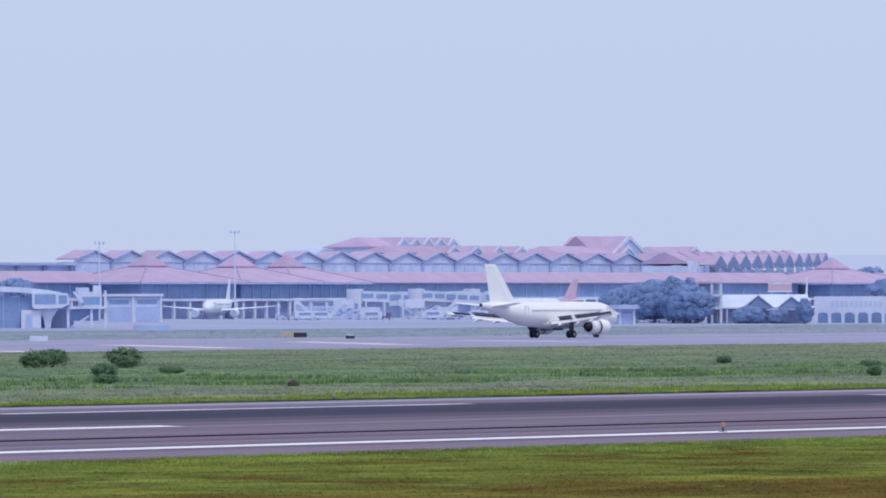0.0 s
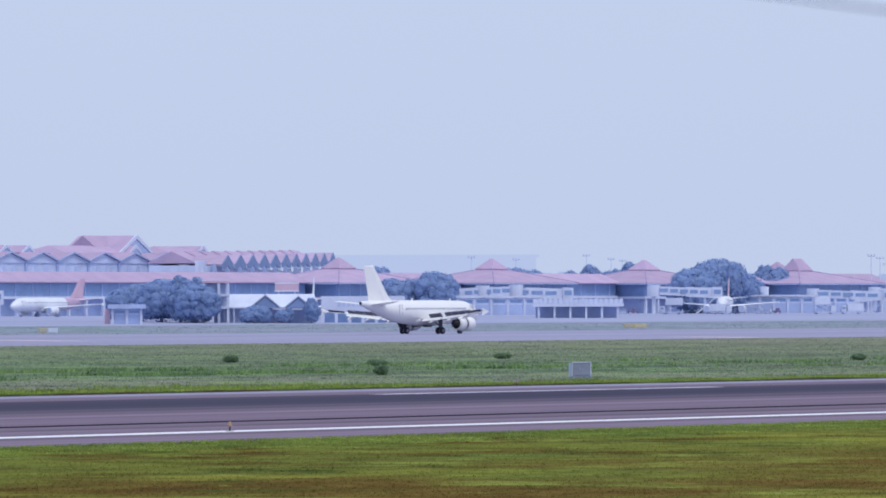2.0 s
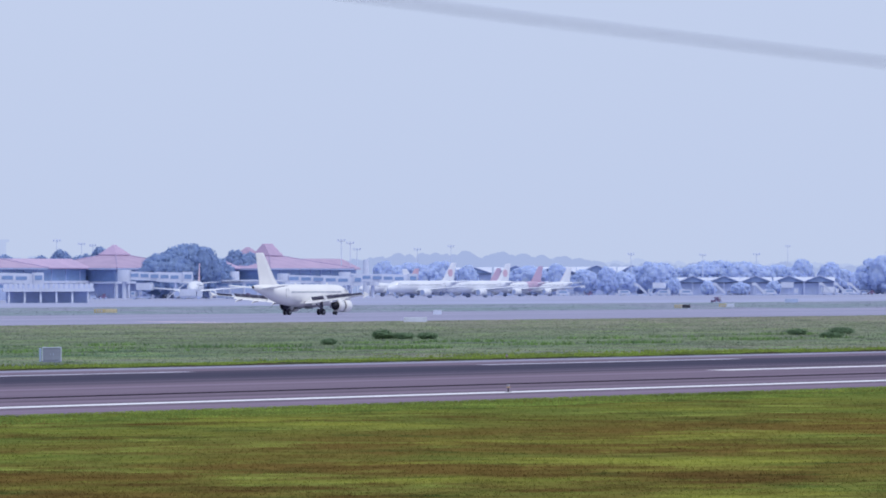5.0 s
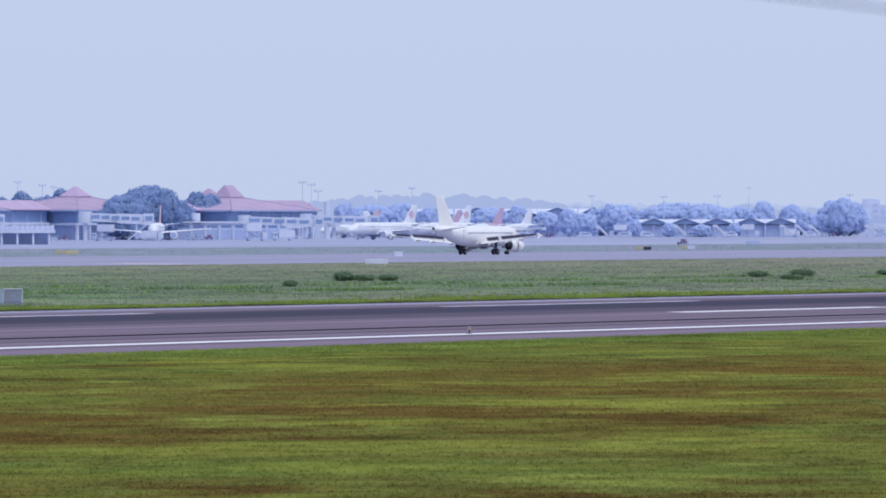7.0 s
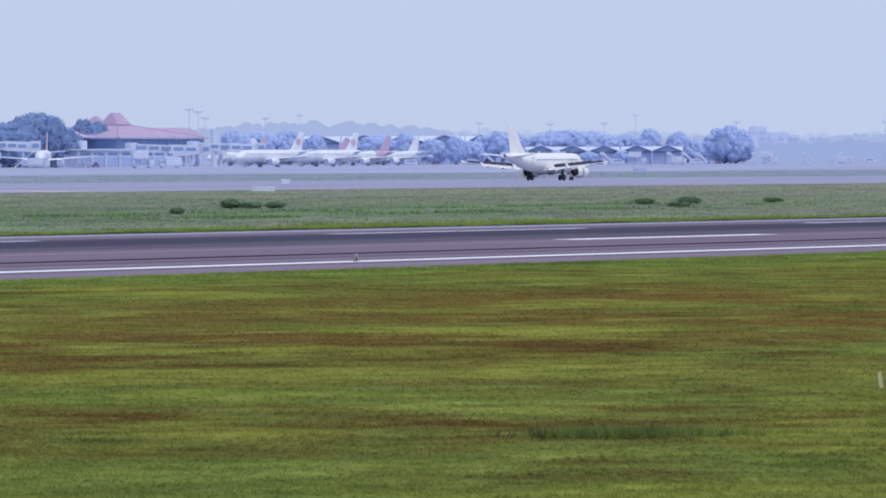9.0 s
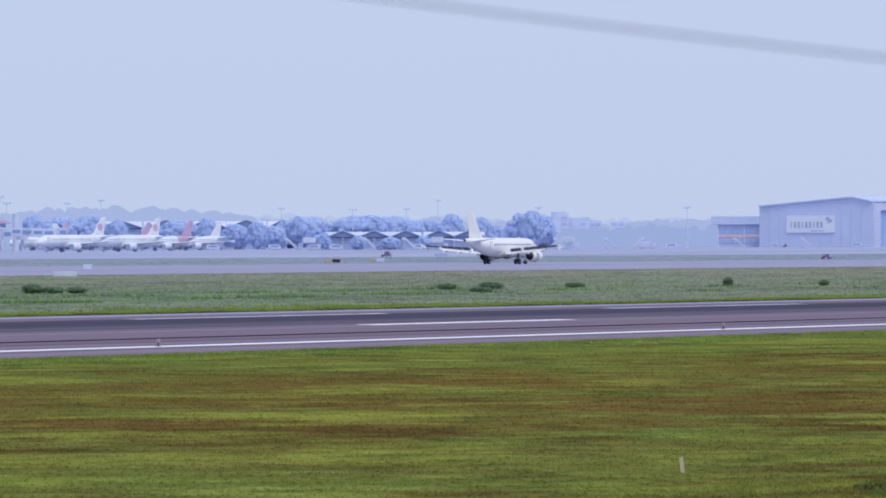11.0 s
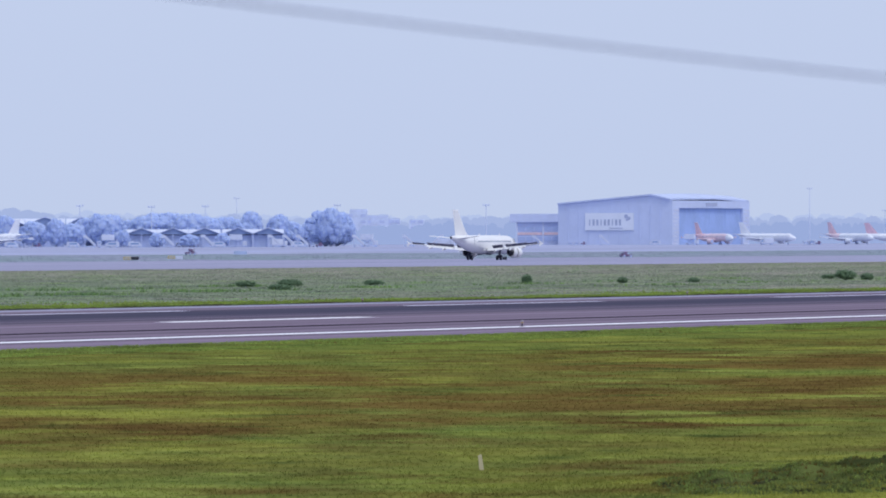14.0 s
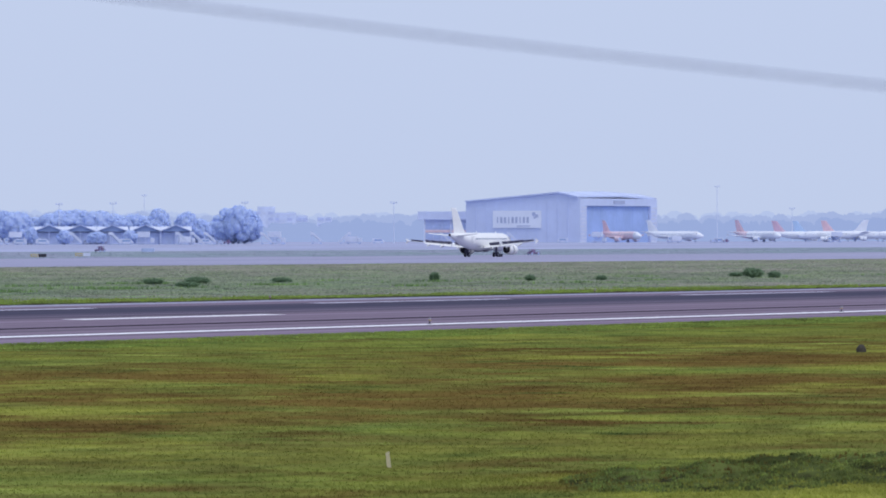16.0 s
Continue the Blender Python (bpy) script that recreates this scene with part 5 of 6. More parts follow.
boxes("trim", [(0, 0, 2.1, 5.4, 0.5, 0.25), (0, 0, 0.35, 5.4, 0.5, 0.25)], PARKED, board)
boxes("leg", [(-1.8, 0, -1.6, 0.3, 0.3, 2.0), (1.8, 0, -1.6, 0.3, 0.3, 2.0)], METAL, board)


def watch_tower(bearing, far):
    p = thing("watch_tower", spot(bearing, far, 4), "open white frame tower with a red top rail", "tower")
    for x in (-2.6, 0.6, 2.6):
        for y in (-2.4, 2.4):
            boxes("post", [(x, y, 0, 0.55, 0.55, 9.3)], CREAM, p)
    for z, mt in ((3.1, CREAM), (5.9, CREAM), (8.7, RED)):
        boxes("deck", [(0, 0, z, 6.0, 5.6, 0.45)], mt, p, "red top deck" if mt is RED else "")
    bm = bmesh.new()
    skin(bm, [[(x, yy, z) for x, z in ((-2.3, 0.3), (-1.5, 0.3), (2.3, 5.8), (1.5, 5.8))] for yy in (-1.0, 0.4)])
    part("stair", bm, METAL, p)
    boxes("cabin", [(0, 0.4, 6.4, 4.2, 3.4, 2.2)], SHADE, p)
    return p


watch_tower(52.36, 1395)


def colonnade(bearing, far, w):
    """A white crenellated shelter with a pale canopy on posts."""
    p = thing("bus_shelter", spot(bearing, far, 4), "long white shelter with a notched parapet", "shelter")
    boxes("canopy", [(0, 0, 2.9, w, 5, 0.8)], CREAM, p)
    n = 18
    for i in range(n):
        boxes("parapet_block", [(-w / 2 + (i + 0.5) * w / n, -2.3, 3.7, w / n * 0.6, 0.5, 1.2)], CREAM, p)
    boxes("parapet_back", [(0, 0.5, 3.7, w - 0.4, 0.4, 1.0)], METAL, p)
    for i in range(6):
        boxes("post", [(-w / 2 + 1.5 + i * (w - 3) / 5, -1.8, 0, 0.5, 0.5, 2.9)], CREAM, p)
    boxes("back_wall", [(0, 2, 0, w - 2, 0.4, 2.9)], SHADE, p)
    return p


colonnade(55.60, 1620, 23)


def gabled_shed(name, m, w, h, rise, depth, label, category, group):
    """A deep shed: a dark open gable front under a pale roof, and the taller pale roof of its back bay."""
    p = thing(name, m, label, category, group)
    bm = bmesh.new()
    skin(bm, [[(-w / 2 + 0.3, yy, h - 0.3), (0, yy, h + rise - 0.35), (w / 2 - 0.3, yy, h - 0.3)] for yy in (-depth / 2 - 0.3, -depth / 2 + 0.1)])
    part("gable_wall", bm, DARKGABLE, p, "dark gable wall")
    bm = bmesh.new()
    skin(bm, [[(-w / 2, yy, h), (0, yy, h + rise), (w / 2, yy, h), (w / 2, yy, h - 0.3), (0, yy, h + rise - 0.35), (-w / 2, yy, h - 0.3)] for yy in (-depth / 2 - 0.8, depth / 2)])
    part("roof", bm, METAL, p, "grey metal gable roof")
    bm = bmesh.new()
    skin(bm, [[(x, depth / 2 + yy, z) for yy, z in ((-5, h - 0.6), (4, h + rise - 0.75), (4, h + rise - 1.1), (-5, h - 1.0))] for x in (-w / 2 + 0.05, w / 2 - 0.05)])
    part("back_roof", bm, CREAM, p, "pale metal roof of the back bay")
    boxes("back_wall", [(0, depth / 2 + 3, 0, w - 0.4, 1, h - 0.6)], METAL, p)
    boxes("side_wall", [(-w / 2 + 0.4, 0, 0, 0.3, depth - 1, h - 0.5)], FASCIA, p)
    # inner wall in a darker tone for the shade inside
    boxes("inner_wall", [(0, -depth / 2 + 1.2, 0, w - 1.0, 0.3, h - 0.6)], FASCIA, p, "shaded inner wall")
    for x in (-w / 2 + 0.5, 0, w / 2 - 0.5):
        boxes("post", [(x, -depth / 2, 0, 0.4, 0.4, h - 0.3)], METAL, p)
    return p


for b in (61.36, 61.64, 61.925, 62.22, 62.49):
    gabled_shed("cargo_shed", spot(b, 2700), 13.4, 5.7, 2.6, 18, "open cargo shed with a dark gable and pale roof", "shed", "cargo sheds")
for b, w in ((58.95, 21), (59.37, 21), (59.78, 21), (60.14, 19), (60.5, 19), (60.82, 14)):
    gabled_shed("warehouse", spot(b, 3040), w, 10.6, 3.6, 30, "far grey warehouse with a dark gable and pale roof", "warehouse", "warehouses")


def block(bearing, far, w, h, label):
    p = thing("far_building", spot(bearing, far), label, "building", "far buildings")
    boxes("wall", [(0, 0, 0, w, 16, h)], SHEDWALL, p)
    for r in range(max(1, int(h / 4.2))):
        for i in range(max(2, int(w / 7))):
            boxes("window", [(-w / 2 + (i + 0.5) * w / max(2, int(w / 7)), -8.05, 2 + r * 4.2, 3.4, 0.2, 1.8)], METAL, p)
    return p


for b, f, w, h in ((63.16, 4350, 20, 21), (63.30, 4380, 12, 24), (63.45, 4400, 18, 20), (63.62, 4420, 8, 18), (63.82, 4420, 10, 17)):
    block(b, f, w, h, "pale far city building")
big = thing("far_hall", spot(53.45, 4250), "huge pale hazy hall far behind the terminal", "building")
# emission stands in for the haze over the hall
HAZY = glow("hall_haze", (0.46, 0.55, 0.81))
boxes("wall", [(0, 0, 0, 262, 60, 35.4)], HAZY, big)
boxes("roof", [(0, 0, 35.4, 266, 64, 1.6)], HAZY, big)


# ---- masts ----
def mast(bearing, far, high, heads=3):
    p = thing("floodlight_mast", spot(bearing, far), "tall thin grey floodlight mast", "mast", "floodlight masts")
    bm = bmesh.new()
    rod(bm, (0, 0, 0), (0, 0, high), 0.30, 0.14, 10)
    part("pole", bm, MAST, p)
    boxes("crossbar", [(0, 0, high - 0.3, 3.0, 0.4, 0.25)], MAST, p)
    for i in range(heads):
        x = -1.3 + 2.6 * i / max(1, heads - 1)
        boxes("floodlight", [(x, -0.3, high + 0.05, 0.6, 0.4, 0.5)], METAL, p)
    return p


for b, f, h in ((48.13, 1950, 26.4), (46.92, 1950, 23.2), (58.22, 2560, 22.5), (58.30, 2600, 21.8), (58.36, 2640, 19.5), (60.81, 2900, 18.5), (61.93, 2950, 18.5), (63.11, 2950, 18.8), (64.44, 3000, 19),
                (54.65, 2700, 23.5), (55.68, 2700, 24), (55.05, 2900, 24), (55.9, 2900, 24), (56.0, 3000, 24), (59.2, 3000, 23), (61.45, 2900, 18), (58.9, 2900, 21), (67.33, 3900, 33.5), (62.21, 3900, 28.5), (68.0, 3900, 20)):
    mast(b, f, h)
p = thing("chimney", spot(58.44, 2480), "plain pale cylindrical tower behind the apron", "tower")
bm = bmesh.new()
rod(bm, (0, 0, 0), (0, 0, 14.5), 1.3, 1.2, 14)
part("shaft", bm, CREAM, p)


# ---- trees ----
def crown_mesh(name, seed, wide, tall, lobes, leaves, size, material, core=0.92, loose=0.07):
    """A crown of many leaf sprays over small inner masses; the crown's base is at z 0."""
    g = np.random.default_rng(seed)
    cs = [(0, 0, tall * 0.50, wide * 0.42, tall * 0.44)]
    for i in range(lobes * 4):
        a, up = g.uniform(0, 2 * np.pi), g.uniform(-0.75, 0.98)
        r = wide * 0.37 * math.sqrt(1 - up * up) * g.uniform(0.8, 1.08)
        k = g.uniform(0.06, 0.14)
        cs.append((r * np.cos(a), r * np.sin(a), tall * (0.50 + 0.38 * up), wide * k, tall * k * 0.95))
    cs = np.array(cs)
    bm = bmesh.new()
    for k, (x, y, z, rx, rz) in enumerate(cs):
        made = bmesh.ops.create_icosphere(bm, subdivisions=2, radius=core)["verts"]
        for v in made:
            d = v.co.copy()
            w = 0.92 + 0.35 * noise.noise(d * 2.6 + Vector((seed * 1.7, k * 3.1, 0)))
            v.co = Vector((x + d.x * rx * w, y + d.y * rx * w, max(0.02 * tall, z + d.z * rz * w)))
    inner = [tuple(v.co) for v in bm.verts]
    faces = [tuple(v.index for v in f.verts) for f in bm.faces]
    bm.free()
    which = g.choice(len(cs), leaves, p=cs[:, 3] ** 2 / (cs[:, 3] ** 2).sum())
    d = g.normal(size=(leaves, 3))
    d /= np.linalg.norm(d, axis=1)[:, None]
    c = cs[which]
    depth = g.uniform(1 - loose, 1 + loose, leaves)[:, None]
    at = c[:, :3] + d * depth * c[:, [3, 3, 4]]
    at[:, 2] = np.maximum(at[:, 2], 0.03 * tall)
    nor = d + g.normal(0, 0.28, (leaves, 3))
    nor /= np.linalg.norm(nor, axis=1)[:, None]
    t = np.cross(nor, g.normal(size=(leaves, 3)))
    t /= np.linalg.norm(t, axis=1)[:, None]
    b = np.cross(nor, t)
    sz = (size * g.uniform(0.5, 1.3, leaves))[:, None]
    quad = np.stack([at - t * sz, at - b * sz * 0.6, at + t * sz, at + b * sz * 0.6], 1).reshape(-1, 3)
    k = len(inner)
    me = bpy.data.meshes.new(name)
    me.from_pydata(inner + [tuple(q) for q in quad], [], faces + [(k + 4 * i, k + 4 * i + 1, k + 4 * i + 2, k + 4 * i + 3) for i in range(leaves)])
    me.materials.append(material)
    me.polygons.foreach_set("use_smooth", np.arange(len(me.polygons)) < len(faces))
    me.update()
    return me


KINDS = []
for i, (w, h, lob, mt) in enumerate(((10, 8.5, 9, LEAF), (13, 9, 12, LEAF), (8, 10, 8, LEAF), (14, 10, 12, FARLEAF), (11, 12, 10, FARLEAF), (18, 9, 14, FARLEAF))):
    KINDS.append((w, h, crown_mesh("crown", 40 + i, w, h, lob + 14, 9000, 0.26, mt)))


def tree(bearing, far, k, high, label, group="trees by the apron"):
    w, h, me = KINDS[k]
    s = high / (h * 0.97 - 0.6)
    t = thing("tree", spot(bearing, far, (bearing * 977) % 360), label, "tree", group)
    t.scale = (0.8 * s, 0.8 * s, s)
    bm = bmesh.new()
    rod(bm, (0, 0, -0.2), (0.2, 0.1, 3.2), 0.42, 0.3, 8)
    for a in range(4):
        rod(bm, (0.2, 0.1, 2.6), (0.2 + 2.2 * math.cos(a * 1.7), 0.1 + 2.2 * math.sin(a * 1.7), 5.6), 0.2, 0.07, 6)
    part("trunk", bm, BARK, t)
    c = new("crown", me)
    c.parent = t
    c.location = (0, 0, -0.6)
    return t


NEAR = "dark broad tree with haze-blue leaves beside the apron"
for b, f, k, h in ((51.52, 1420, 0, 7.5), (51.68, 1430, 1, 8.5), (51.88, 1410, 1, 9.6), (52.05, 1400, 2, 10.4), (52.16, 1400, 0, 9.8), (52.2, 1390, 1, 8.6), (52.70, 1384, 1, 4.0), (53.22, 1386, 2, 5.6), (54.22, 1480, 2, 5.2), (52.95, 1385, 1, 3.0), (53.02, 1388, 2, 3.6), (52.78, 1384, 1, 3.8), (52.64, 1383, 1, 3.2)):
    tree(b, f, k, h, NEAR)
HALF = "hazed blue-green tree behind the terminal roofs"
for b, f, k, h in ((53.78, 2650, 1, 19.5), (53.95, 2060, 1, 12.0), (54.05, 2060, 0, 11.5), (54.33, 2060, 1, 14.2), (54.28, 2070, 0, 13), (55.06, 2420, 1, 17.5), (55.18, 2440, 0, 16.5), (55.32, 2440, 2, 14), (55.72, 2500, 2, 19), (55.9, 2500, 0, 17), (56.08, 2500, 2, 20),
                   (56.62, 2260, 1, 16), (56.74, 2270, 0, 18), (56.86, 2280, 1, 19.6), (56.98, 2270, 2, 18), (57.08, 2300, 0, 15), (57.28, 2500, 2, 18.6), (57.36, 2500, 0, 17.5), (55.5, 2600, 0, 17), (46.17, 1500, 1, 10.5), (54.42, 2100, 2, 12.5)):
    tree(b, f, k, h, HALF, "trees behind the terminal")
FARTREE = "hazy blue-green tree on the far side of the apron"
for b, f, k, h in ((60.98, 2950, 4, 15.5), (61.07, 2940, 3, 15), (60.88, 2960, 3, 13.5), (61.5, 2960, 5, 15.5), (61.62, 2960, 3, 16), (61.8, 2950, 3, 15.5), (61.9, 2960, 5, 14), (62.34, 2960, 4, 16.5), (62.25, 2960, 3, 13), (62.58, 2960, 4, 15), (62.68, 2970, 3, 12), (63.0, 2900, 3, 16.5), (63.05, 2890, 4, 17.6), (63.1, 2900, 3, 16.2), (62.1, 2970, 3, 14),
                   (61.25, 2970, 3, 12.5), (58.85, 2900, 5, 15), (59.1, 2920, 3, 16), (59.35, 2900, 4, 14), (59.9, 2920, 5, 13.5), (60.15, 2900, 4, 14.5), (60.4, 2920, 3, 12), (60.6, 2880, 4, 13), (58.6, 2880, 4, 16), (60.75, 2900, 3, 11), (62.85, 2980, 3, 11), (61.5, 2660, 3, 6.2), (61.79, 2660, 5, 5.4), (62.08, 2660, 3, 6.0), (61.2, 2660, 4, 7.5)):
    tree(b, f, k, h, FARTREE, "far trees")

# ---- apron vehicles and clutter ----
def wheels(p, xs, y, r):
    for x in xs:
        for s in (-1, 1):
            bm = bmesh.new()
            rod(bm, (x, s * y - 0.14, r), (x, s * y + 0.14, r), r, None, 12)
            # wheels in a pale tone, haze put into the tyre colour
            part("wheel", bm, SHADE, p)


def van(m, label, body=None, l=5.2, h=2.1):
    p = thing("service_van", m, label, "van", "apron vehicles")
    bm = bmesh.new()
    skin(bm, [[(-l / 2, yy, 0.45), (l / 2, yy, 0.45), (l / 2, yy, 1.15), (l / 2 - 1.0, yy, h * 0.95), (l / 2 - 1.5, yy, h), (-l / 2, yy, h)] for yy in (-0.95, 0.95)])
    part("body", bm, body or CREAM, p, bevel=0.06)
    boxes("window", [(0, -0.97, h * 0.55, l * 0.6, 0.06, h * 0.3), (0, 0.97, h * 0.55, l * 0.6, 0.06, h * 0.3)], GLAZE, p)
    wheels(p, (-l / 2 + 1, l / 2 - 1), 0.85, 0.42)
    return p


def air_stairs(m, label="white mobile boarding stairs on wheels", flip=1):
    p = thing("boarding_stairs", m, label, "stairs", "boarding stairs")
    bm = bmesh.new()
    skin(bm, [[(flip * x, yy, z) for x, z in ((-2.3, 0.7), (-1.9, 0.5), (1.6, 3.9), (2.7, 3.9), (2.7, 4.2), (1.5, 4.2))] for yy in (-0.9, 0.9)])
    part("flight", bm, CREAM, p)
    for s in (-1, 1):
        bm = bmesh.new()
        skin(bm, [[(flip * x, s * 0.95 + dy, z) for x, z in ((-2.3, 0.8), (-2.3, 1.5), (1.5, 5.1), (2.7, 5.1), (2.7, 4.0), (1.5, 4.0))] for dy in (-0.04, 0.04)])
        part("side_panel", bm, CREAM, p)
    boxes("chassis", [(0, 0, 0.4, 4.8, 1.8, 0.35), (flip * 2.0, 0, 0.7, 0.3, 1.5, 3.2)], METAL, p)
    wheels(p, (-1.7, 1.7), 0.85, 0.4)
    return p


def crash_truck(m, label):
    """A small dark airfield vehicle with a sloping boom."""
    p = thing("airfield_vehicle", m, label, "vehicle", "airfield vehicles")
    boxes("chassis", [(0, 0, 0.5, 5.6, 2.0, 0.6)], VEHICLE, p, bevel=0.08)
    boxes("cab", [(0.9, 0, 1.1, 1.9, 1.9, 1.2)], VEHICLE, p, bevel=0.12)
    boxes("cab_window", [(0.9, -0.97, 1.55, 1.4, 0.06, 0.6), (1.87, 0, 1.55, 0.06, 1.6, 0.6)], PANE, p)
    bm = bmesh.new()
    rod(bm, (0.2, 0, 1.3), (-3.4, 0, 1.9), 0.16, 0.1)
    rod(bm, (0.9, 0, 2.3), (0.9, 0, 3.0), 0.05)
    part("boom", bm, SHADE, p)
    wheels(p, (-1.8, 1.8), 0.9, 0.5)
    p.scale = (0.68, 0.68, 0.68)
    return p


fire = crash_truck(pose(1460, 800, 0.97), "dark airfield vehicle with a boom driving along the grass edge")
crash_truck(pose(1554, 702, 0.03, 0, 0, 160), "small dark airfield vehicle standing on the far runway's edge")

for b, f, t in ((48.9, 1640, 0), (49.35, 1640, 180), (47.35, 1560, 0), (48.75, 1660, 12), (60.2, 2600, 0), (60.75, 2650, 0), (61.1, 2600, 175), (62.05, 2560, 0), (64.1, 2900, 0), (65.95, 3220, 180), (67.35, 3250, 0), (49.9, 1640, 0), (50.3, 1650, 180), (57.6, 2300, 0), (53.9, 1420, 0), (61.3, 2580, 0), (62.75, 2600, 10), (64.3, 2900, 0)):
    van(spot(b, f, t), "white apron service van standing by the stands", l=5.4, h=2.3)
for b, f, t, fl in ((49.05, 1660, 0, 1), (48.75, 1670, 0, -1), (60.9, 2600, 0, -1), (61.6, 2560, 0, -1), (61.95, 2570, 10, -1), (62.55, 2560, 0, -1), (62.68, 2560, 0, -1), (62.8, 2580, 0, -1), (63.3, 2600, 0, -1), (63.42, 2600, 0, -1), (63.75, 2700, 0, -1), (58.05, 2300, 0, 1), (50.05, 1660, 0, 1), (65.5, 3100, 0, -1), (64.9, 3050, 0, -1), (64.0, 2750, 0, 1)):
    air_stairs(spot(b, f, t), flip=fl)


def box_truck(m, label, lift=0.0):
    """A catering or cargo truck with a box that may be raised on a scissor lift."""
    p = thing("box_truck", m, label, "truck", "apron trucks")
    boxes("chassis", [(0, 0, 0.5, 7.2, 2.2, 0.4)], METAL, p)
    boxes("cab", [(-2.8, 0, 0.9, 1.6, 2.2, 1.7)], CREAM, p, bevel=0.1)
    boxes("cab_window", [(-2.8, -1.13, 1.6, 1.1, 0.06, 0.7)], GLAZE, p)
    boxes("box_body", [(0.9, 0, 1.0 + lift, 5.2, 2.4, 2.3)], CREAM, p, bevel=0.05)
    if lift:
        bm = bmesh.new()
        for s in (-1, 1):
            rod(bm, (-1.2, s * 0.8, 0.9), (2.8, s * 0.8, 1.0 + lift), 0.1)
            rod(bm, (2.8, s * 0.8, 0.9), (-1.2, s * 0.8, 1.0 + lift), 0.1)
        part("scissor_lift", bm, SHADE, p)
    wheels(p, (-2.5, 2.2), 0.95, 0.48)
    return p


def cart_train(m, count, label):
    """A tug with baggage carts."""
    p = thing("baggage_train", m, label, "baggage carts", "baggage trains")
    boxes("tug", [(0, 0, 0.35, 2.6, 1.4, 0.7), (0.4, 0, 1.05, 0.9, 1.3, 0.8)], VEHICLE, p)
    wheels(p, (-0.9, 0.9), 0.6, 0.36)
    for i in range(count):
        x = -3.4 - 3.3 * i
        boxes("cart", [(x, 0, 0.45, 2.6, 1.5, 0.15), (x, 0, 1.75, 2.7, 1.6, 0.1), (x - 1.25, 0, 0.6, 0.08, 1.5, 1.15), (x + 1.25, 0, 0.6, 0.08, 1.5, 1.15)], CREAM, p)
        wheels(p, (x - 0.9, x + 0.9), 0.6, 0.24)
        boxes("baggage", [(x, 0, 0.6, 2.0, 1.2, 0.7)], SHADE, p)
    return p


rc = random.Random(11)
for b0, b1, f0, f1, n in ((48.75, 50.3, 1660, 1740, 7), (54.4, 58.3, 1980, 2180, 9), (60.3, 64.2, 2600, 2800, 9), (65.2, 68.6, 3150, 3250, 5)):
    for i in range(n):
        b = b0 + (b1 - b0) * (i + rc.uniform(0.1, 0.9)) / n
        f = rc.uniform(f0, f1)
        if i % 3 == 0:
            cart_train(spot(b, f, rc.uniform(-25, 25)), rc.choice((2, 3)), "small dark tug with open white baggage carts")
        else:
            box_truck(spot(b, f, rc.choice((0, 180)) + rc.uniform(-25, 25)), "white catering truck with a raised box" if i % 3 == 1 else "white box truck on the apron", 2.0 if i % 3 == 1 else 0.0)


def guidance_sign(x, y, w, m1, m2, label):
    p = thing("runway_sign", pose(x, y, lie(y) + 0.03, 0, 0, -math.degrees(math.atan2(x, y))), label, "sign", "runway signs")
    bm = bmesh.new()
    box(bm, -w / 4, 0, 0.25, w / 2, 0.3, 0.75)
    part("panel", bm, m1, p, bevel=0.03)
    bm = bmesh.new()
    box(bm, w / 4 + 0.02, 0, 0.25, w / 2, 0.3, 0.75)
    part("panel", bm, m2, p, bevel=0.03)
    for i in range(3):
        boxes("leg", [(-w / 2 + 0.3 + i * (w - 0.6) / 2, 0, 0, 0.1, 0.1, 0.3)], METAL, p)
    for i in range(3):
        boxes("letter_bar", [(-w / 2 + 0.5 + i * 0.5, -0.17, 0.42, 0.16, 0.04, 0.4)], SHADE, p)
    return p


for x, y, w, a, b in ((775, 682, 4.2, SIGNYELLOW, DARK), (1066, 716, 4.6, SIGNYELLOW, WOOD), (1295, 654 + 56, 3.6, SIGNYELLOW, DARK), (880, 716, 3.4, SIGNYELLOW, CREAM), (1335, 720, 3.6, SIGNYELLOW, CREAM)):
    guidance_sign(x, y, w, a, b, "low yellow and dark runway guidance sign on legs")


def marker_box(x, y, w, d, h, material, label, lid=None):
    p = thing("marker_box", pose(x, y, lie(y), 0, 0, -math.degrees(math.atan2(x, y))), label, "box", "marker boxes")
    boxes("body", [(0, 0, 0, w, d, h)], material, p, bevel=0.03)
    if lid:
        boxes("lid", [(0, 0, h + 0.005, w * 0.6, d * 0.7, h * 0.5)], lid, p)
    return p


marker_box(801.7, 484, 3.4, 1.2, 0.7, CREAM, "low white concrete box at the far runway's edge")
marker_box(1040, 623, 1.6, 0.8, 0.9, CREAM, "small white box beside the far runway")
marker_box(782, 676, 1.5, 0.8, 0.5, DARK, "dark box with a white lid on the far runway's edge", CREAM)
marker_box(724, 690, 2.8, 1.0, 0.8, CREAM, "low white board on the far runway's edge")
marker_box(869.7, 800, 7.0, 2.5, 1.1, SHADE, "low dark box-like kiosk in the grass")
marker_box(1520, 800, 3.5, 1.5, 1.0, SHADE, "low dark box in the far grass strip")


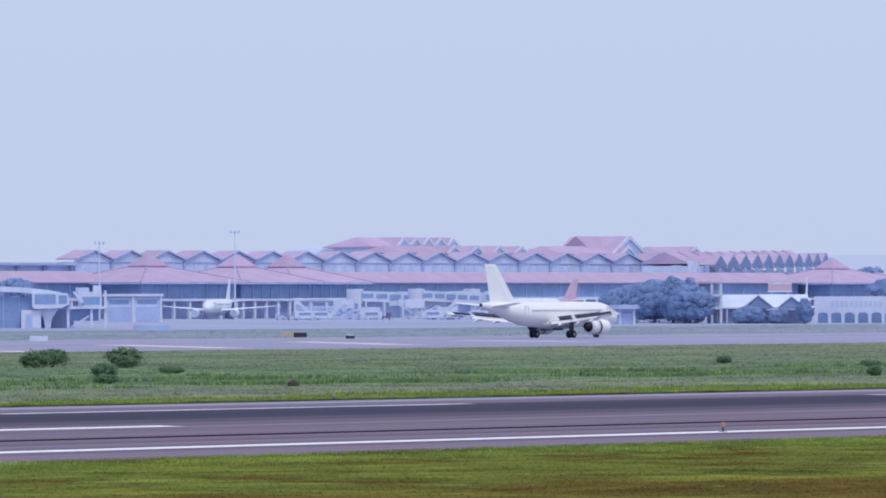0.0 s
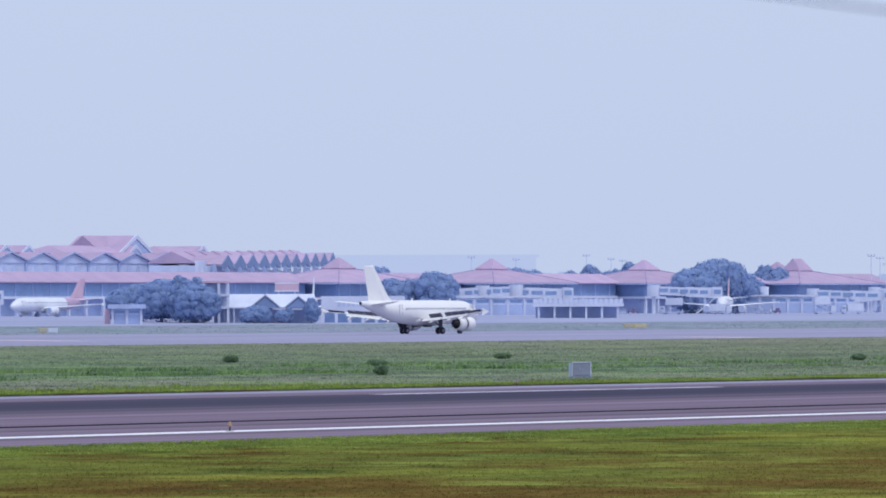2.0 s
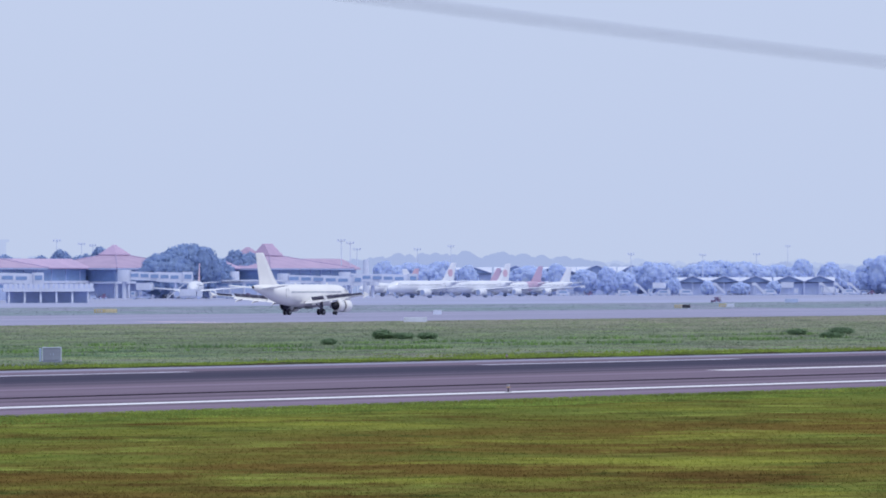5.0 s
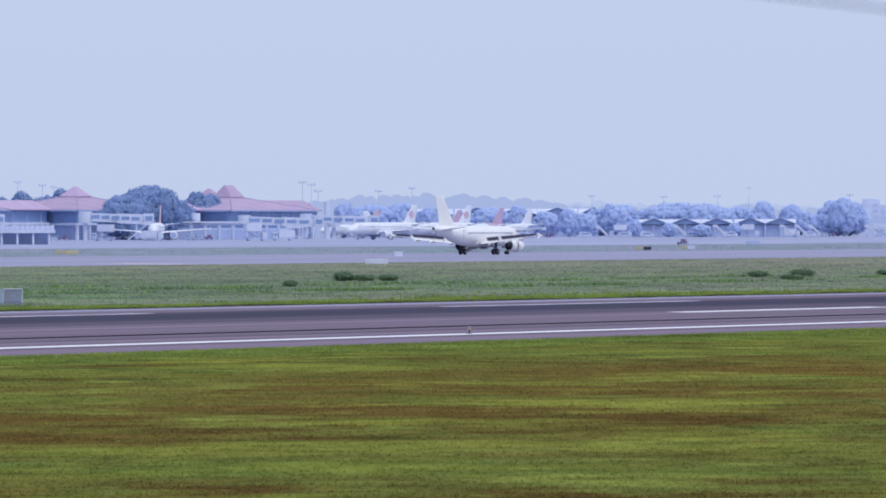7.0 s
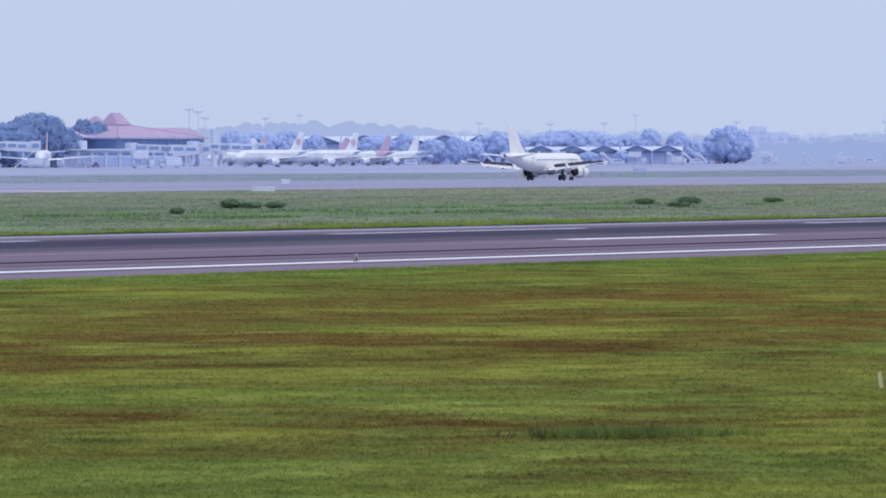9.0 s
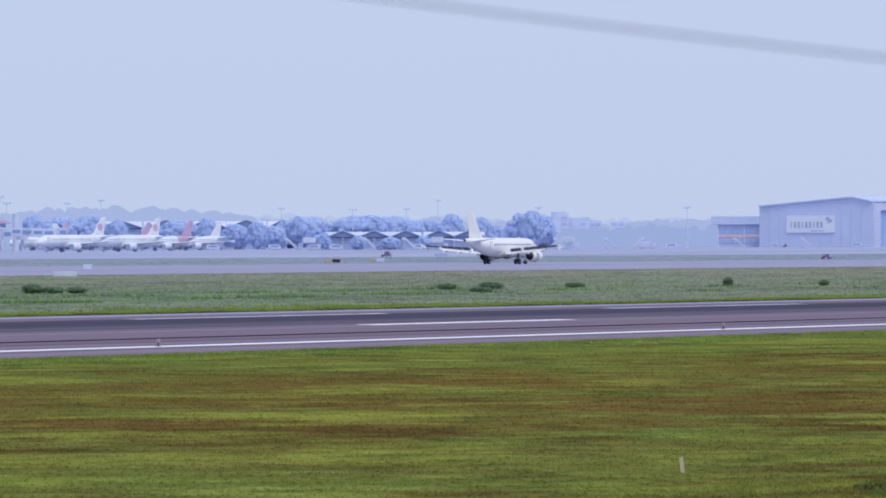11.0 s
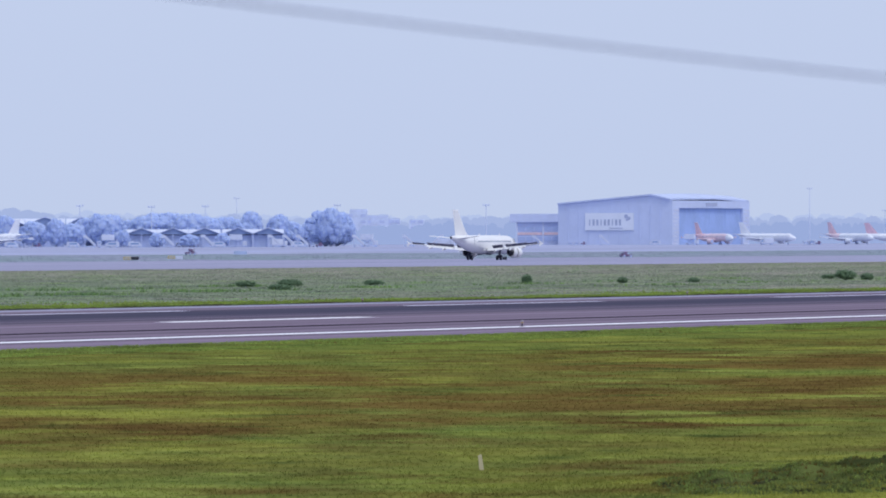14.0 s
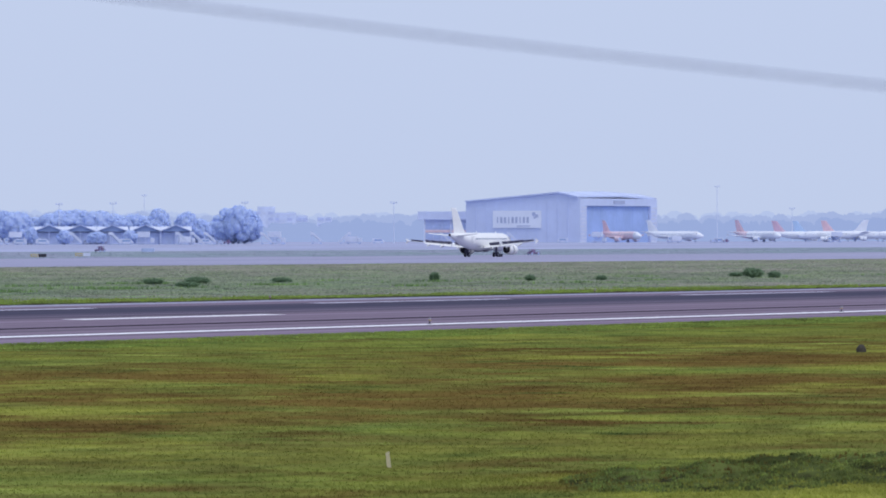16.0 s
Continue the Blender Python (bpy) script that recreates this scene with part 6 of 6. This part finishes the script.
# ---- beside the near runway ----
def equipment_cabinet(x, y):
    p = thing("equipment_cabinet", pose(x, y, 0, 0, 0, -55.6), "grey equipment cabinet with two doors in the grass", "cabinet")
    boxes("plinth", [(0, 0, 0, 1.28, 0.9, 0.12)], CABINET, p)
    body = boxes("body", [(0, 0, 0.12, 1.16, 0.8, 0.86)], CABINET, p, bevel=0.02)
    for s in (-1, 1):
        boxes("door", [(s * 0.285, -0.415, 0.18, 0.52, 0.03, 0.72)], CABINET, body)
        boxes("handle", [(s * 0.09, -0.44, 0.5, 0.03, 0.03, 0.14)], SHADE, body)
    for s in (-1, 1):
        boxes("corner_post", [(s * 0.61, -0.38, 0, 0.06, 0.06, 1.05)], CREAM, p)
    boxes("side_box", [(-0.76, -0.1, 0.06, 0.16, 0.4, 0.92)], SHADE, p, "narrow dark side box", 0.02)
    boxes("cap", [(0, 0, 0.985, 1.26, 0.88, 0.05)], CREAM, p)
    return p


equipment_cabinet(348.3, 238.2)


def edge_light(x, y, label, lens, z=0.0, group="near edge lights"):
    p = thing("runway_edge_light", pose(x, y, z + 0.03), label, "runway light", group)
    bm = bmesh.new()
    rod(bm, (0, 0, 0), (0, 0, 0.04), 0.17, 0.16, 14)
    part("base_plate", bm, LAMPGREY, p)
    bm = bmesh.new()
    rod(bm, (0, 0, 0.03), (0, 0, 0.22), 0.035, None, 8)
    part("stem", bm, DARK, p)
    bm = bmesh.new()
    rod(bm, (0, 0, 0.2), (0, 0, 0.27), 0.09, 0.10, 12)
    part("collar", bm, LAMPORANGE, p)
    bm = bmesh.new()
    rod(bm, (0, 0, 0.26), (0, 0, 0.38), 0.085, 0.05, 12)
    part("lens", bm, lens, p)
    return p


for k in range(-3, 14):
    edge_light(190.93 + 60 * k, 146.58, "small yellow runway edge light on a short stem", LAMPORANGE if k < 1 else LAMPGREY)
for k in range(-5, 14):
    edge_light(306.5 + 60 * k, 214.2, "small runway edge light on the far shoulder", LAMPGREY, 0.0, "far edge lights")

bm = bmesh.new()
skin(bm, [[(-0.045, -0.02, -0.1), (0.045, -0.02, -0.1), (0.045, 0.02, -0.1), (-0.045, 0.02, -0.1)], [(-0.05, -0.02, 0.30), (0.03, -0.02, 0.33), (0.03, 0.02, 0.33), (-0.05, 0.02, 0.30)]])
stake = part("wooden_stake", bm, WOOD, label="short weathered wooden stake in the grass")
stake.matrix_basis = pose(117.9, 56.5, 0, 0, -5, -64)
tagged(stake, category="stake")

def lump(name, x, y, rx, rz, label, material, seed, cat):
    bm = bmesh.new()
    bmesh.ops.create_icosphere(bm, subdivisions=3, radius=1)
    for v in bm.verts:
        k = 1 + 0.35 * noise.noise(v.co * 2.2 + Vector((seed, 0, 0)))
        v.co = Vector((v.co.x * rx * k, v.co.y * rx * 0.8 * k, max(-0.2, v.co.z * rz * k)))
    ob = part(name, bm, material, smooth=True)
    ob.matrix_basis = pose(x, y, 0)
    return tagged(ob, label, cat)


lump("tree_stump", 243.6, 95.4, 0.24, 0.30, "small dark tree stump in the mown grass", EARTH, 3.0, "stump")
lump("stone", 295.3, 259.9, 0.4, 0.35, "dark stone in the infield grass", EARTH, 5.0, "stone")


def shrub(x, y, w, h, seed, label="low dark green bush in the infield grass", material=None):
    me = crown_mesh("leaf_mass", seed, w * 1.15, h * 1.1, 12, 1500, 0.12 * max(0.6, h) ** 0.5, material or BUSH, 0.66, 0.38)
    t = thing("bush", pose(x, y, lie(y)), label, "bush", "infield bushes")
    bm = bmesh.new()
    for a in range(5):
        rod(bm, (0, 0, -0.05), (0.25 * w * math.cos(a * 1.3), 0.25 * w * math.sin(a * 1.3), h * 0.6), 0.03, 0.012, 5)
    part("stem", bm, BARK, t)
    c = new("leaf_mass", me)
    c.parent = t
    return t


for i, (x, y, w, h) in enumerate(((380.9, 363.6, 2.2, 1.3), (388.2, 368.5, 2.6, 1.4), (392.7, 364.5, 3.0, 1.5), (330.6, 308.7, 1.7, 0.9), (383.1, 355.2, 1.7, 0.9), (518.4, 316.6, 2.0, 0.85), (519.5, 315.1, 2.2, 0.6), (521.6, 313.6, 2.0, 0.6), (616.4, 290, 1.0, 0.9), (678.9, 279.2, 2.2, 1.1), (681.3, 277.5, 1.4, 0.7), (571, 300, 2.0, 0.6), (575, 297, 2.4, 0.7), (630, 285, 1.0, 0.6), (640, 281, 1.2, 0.5), (430, 330, 1.2, 0.6), (353, 258, 0.9, 0.7), (466, 290, 1.2, 0.5), (300, 280, 1.6, 0.6), (350, 320, 1.8, 0.5), (410, 300, 1.6, 0.45), (540, 280, 2.2, 0.5), (600, 300, 2.0, 0.5), (470, 330, 1.5, 0.5), (730, 300, 2.0, 0.7), (700, 290, 1.6, 0.5))):
    shrub(x, y, w, h, 100 + i)


# ---- what moves ----
def motions():
    roll = ((0, 797.35), (0.5, 823.2), (1, 848.3), (1.5, 872.65), (2.5, 920), (3.5, 964.97), (4.5, 1008.5), (5.7, 1059), (7, 1110.5), (8, 1149), (9, 1186), (10, 1222), (11, 1257.0), (12.5, 1307.1), (14.5, 1363.8), (16, 1400.4))
    walk(fire, [(t, pose(x, 800, 0.97)) for t, x in ((0, 1470), (4.5, 1477.2), (7, 1480.7), (8, 1483.3), (11, 1488.9), (16, 1492.9))])
    walk(jet, [(t, pose(x, 646.4, 0.03)) for t, x in roll])


motions()
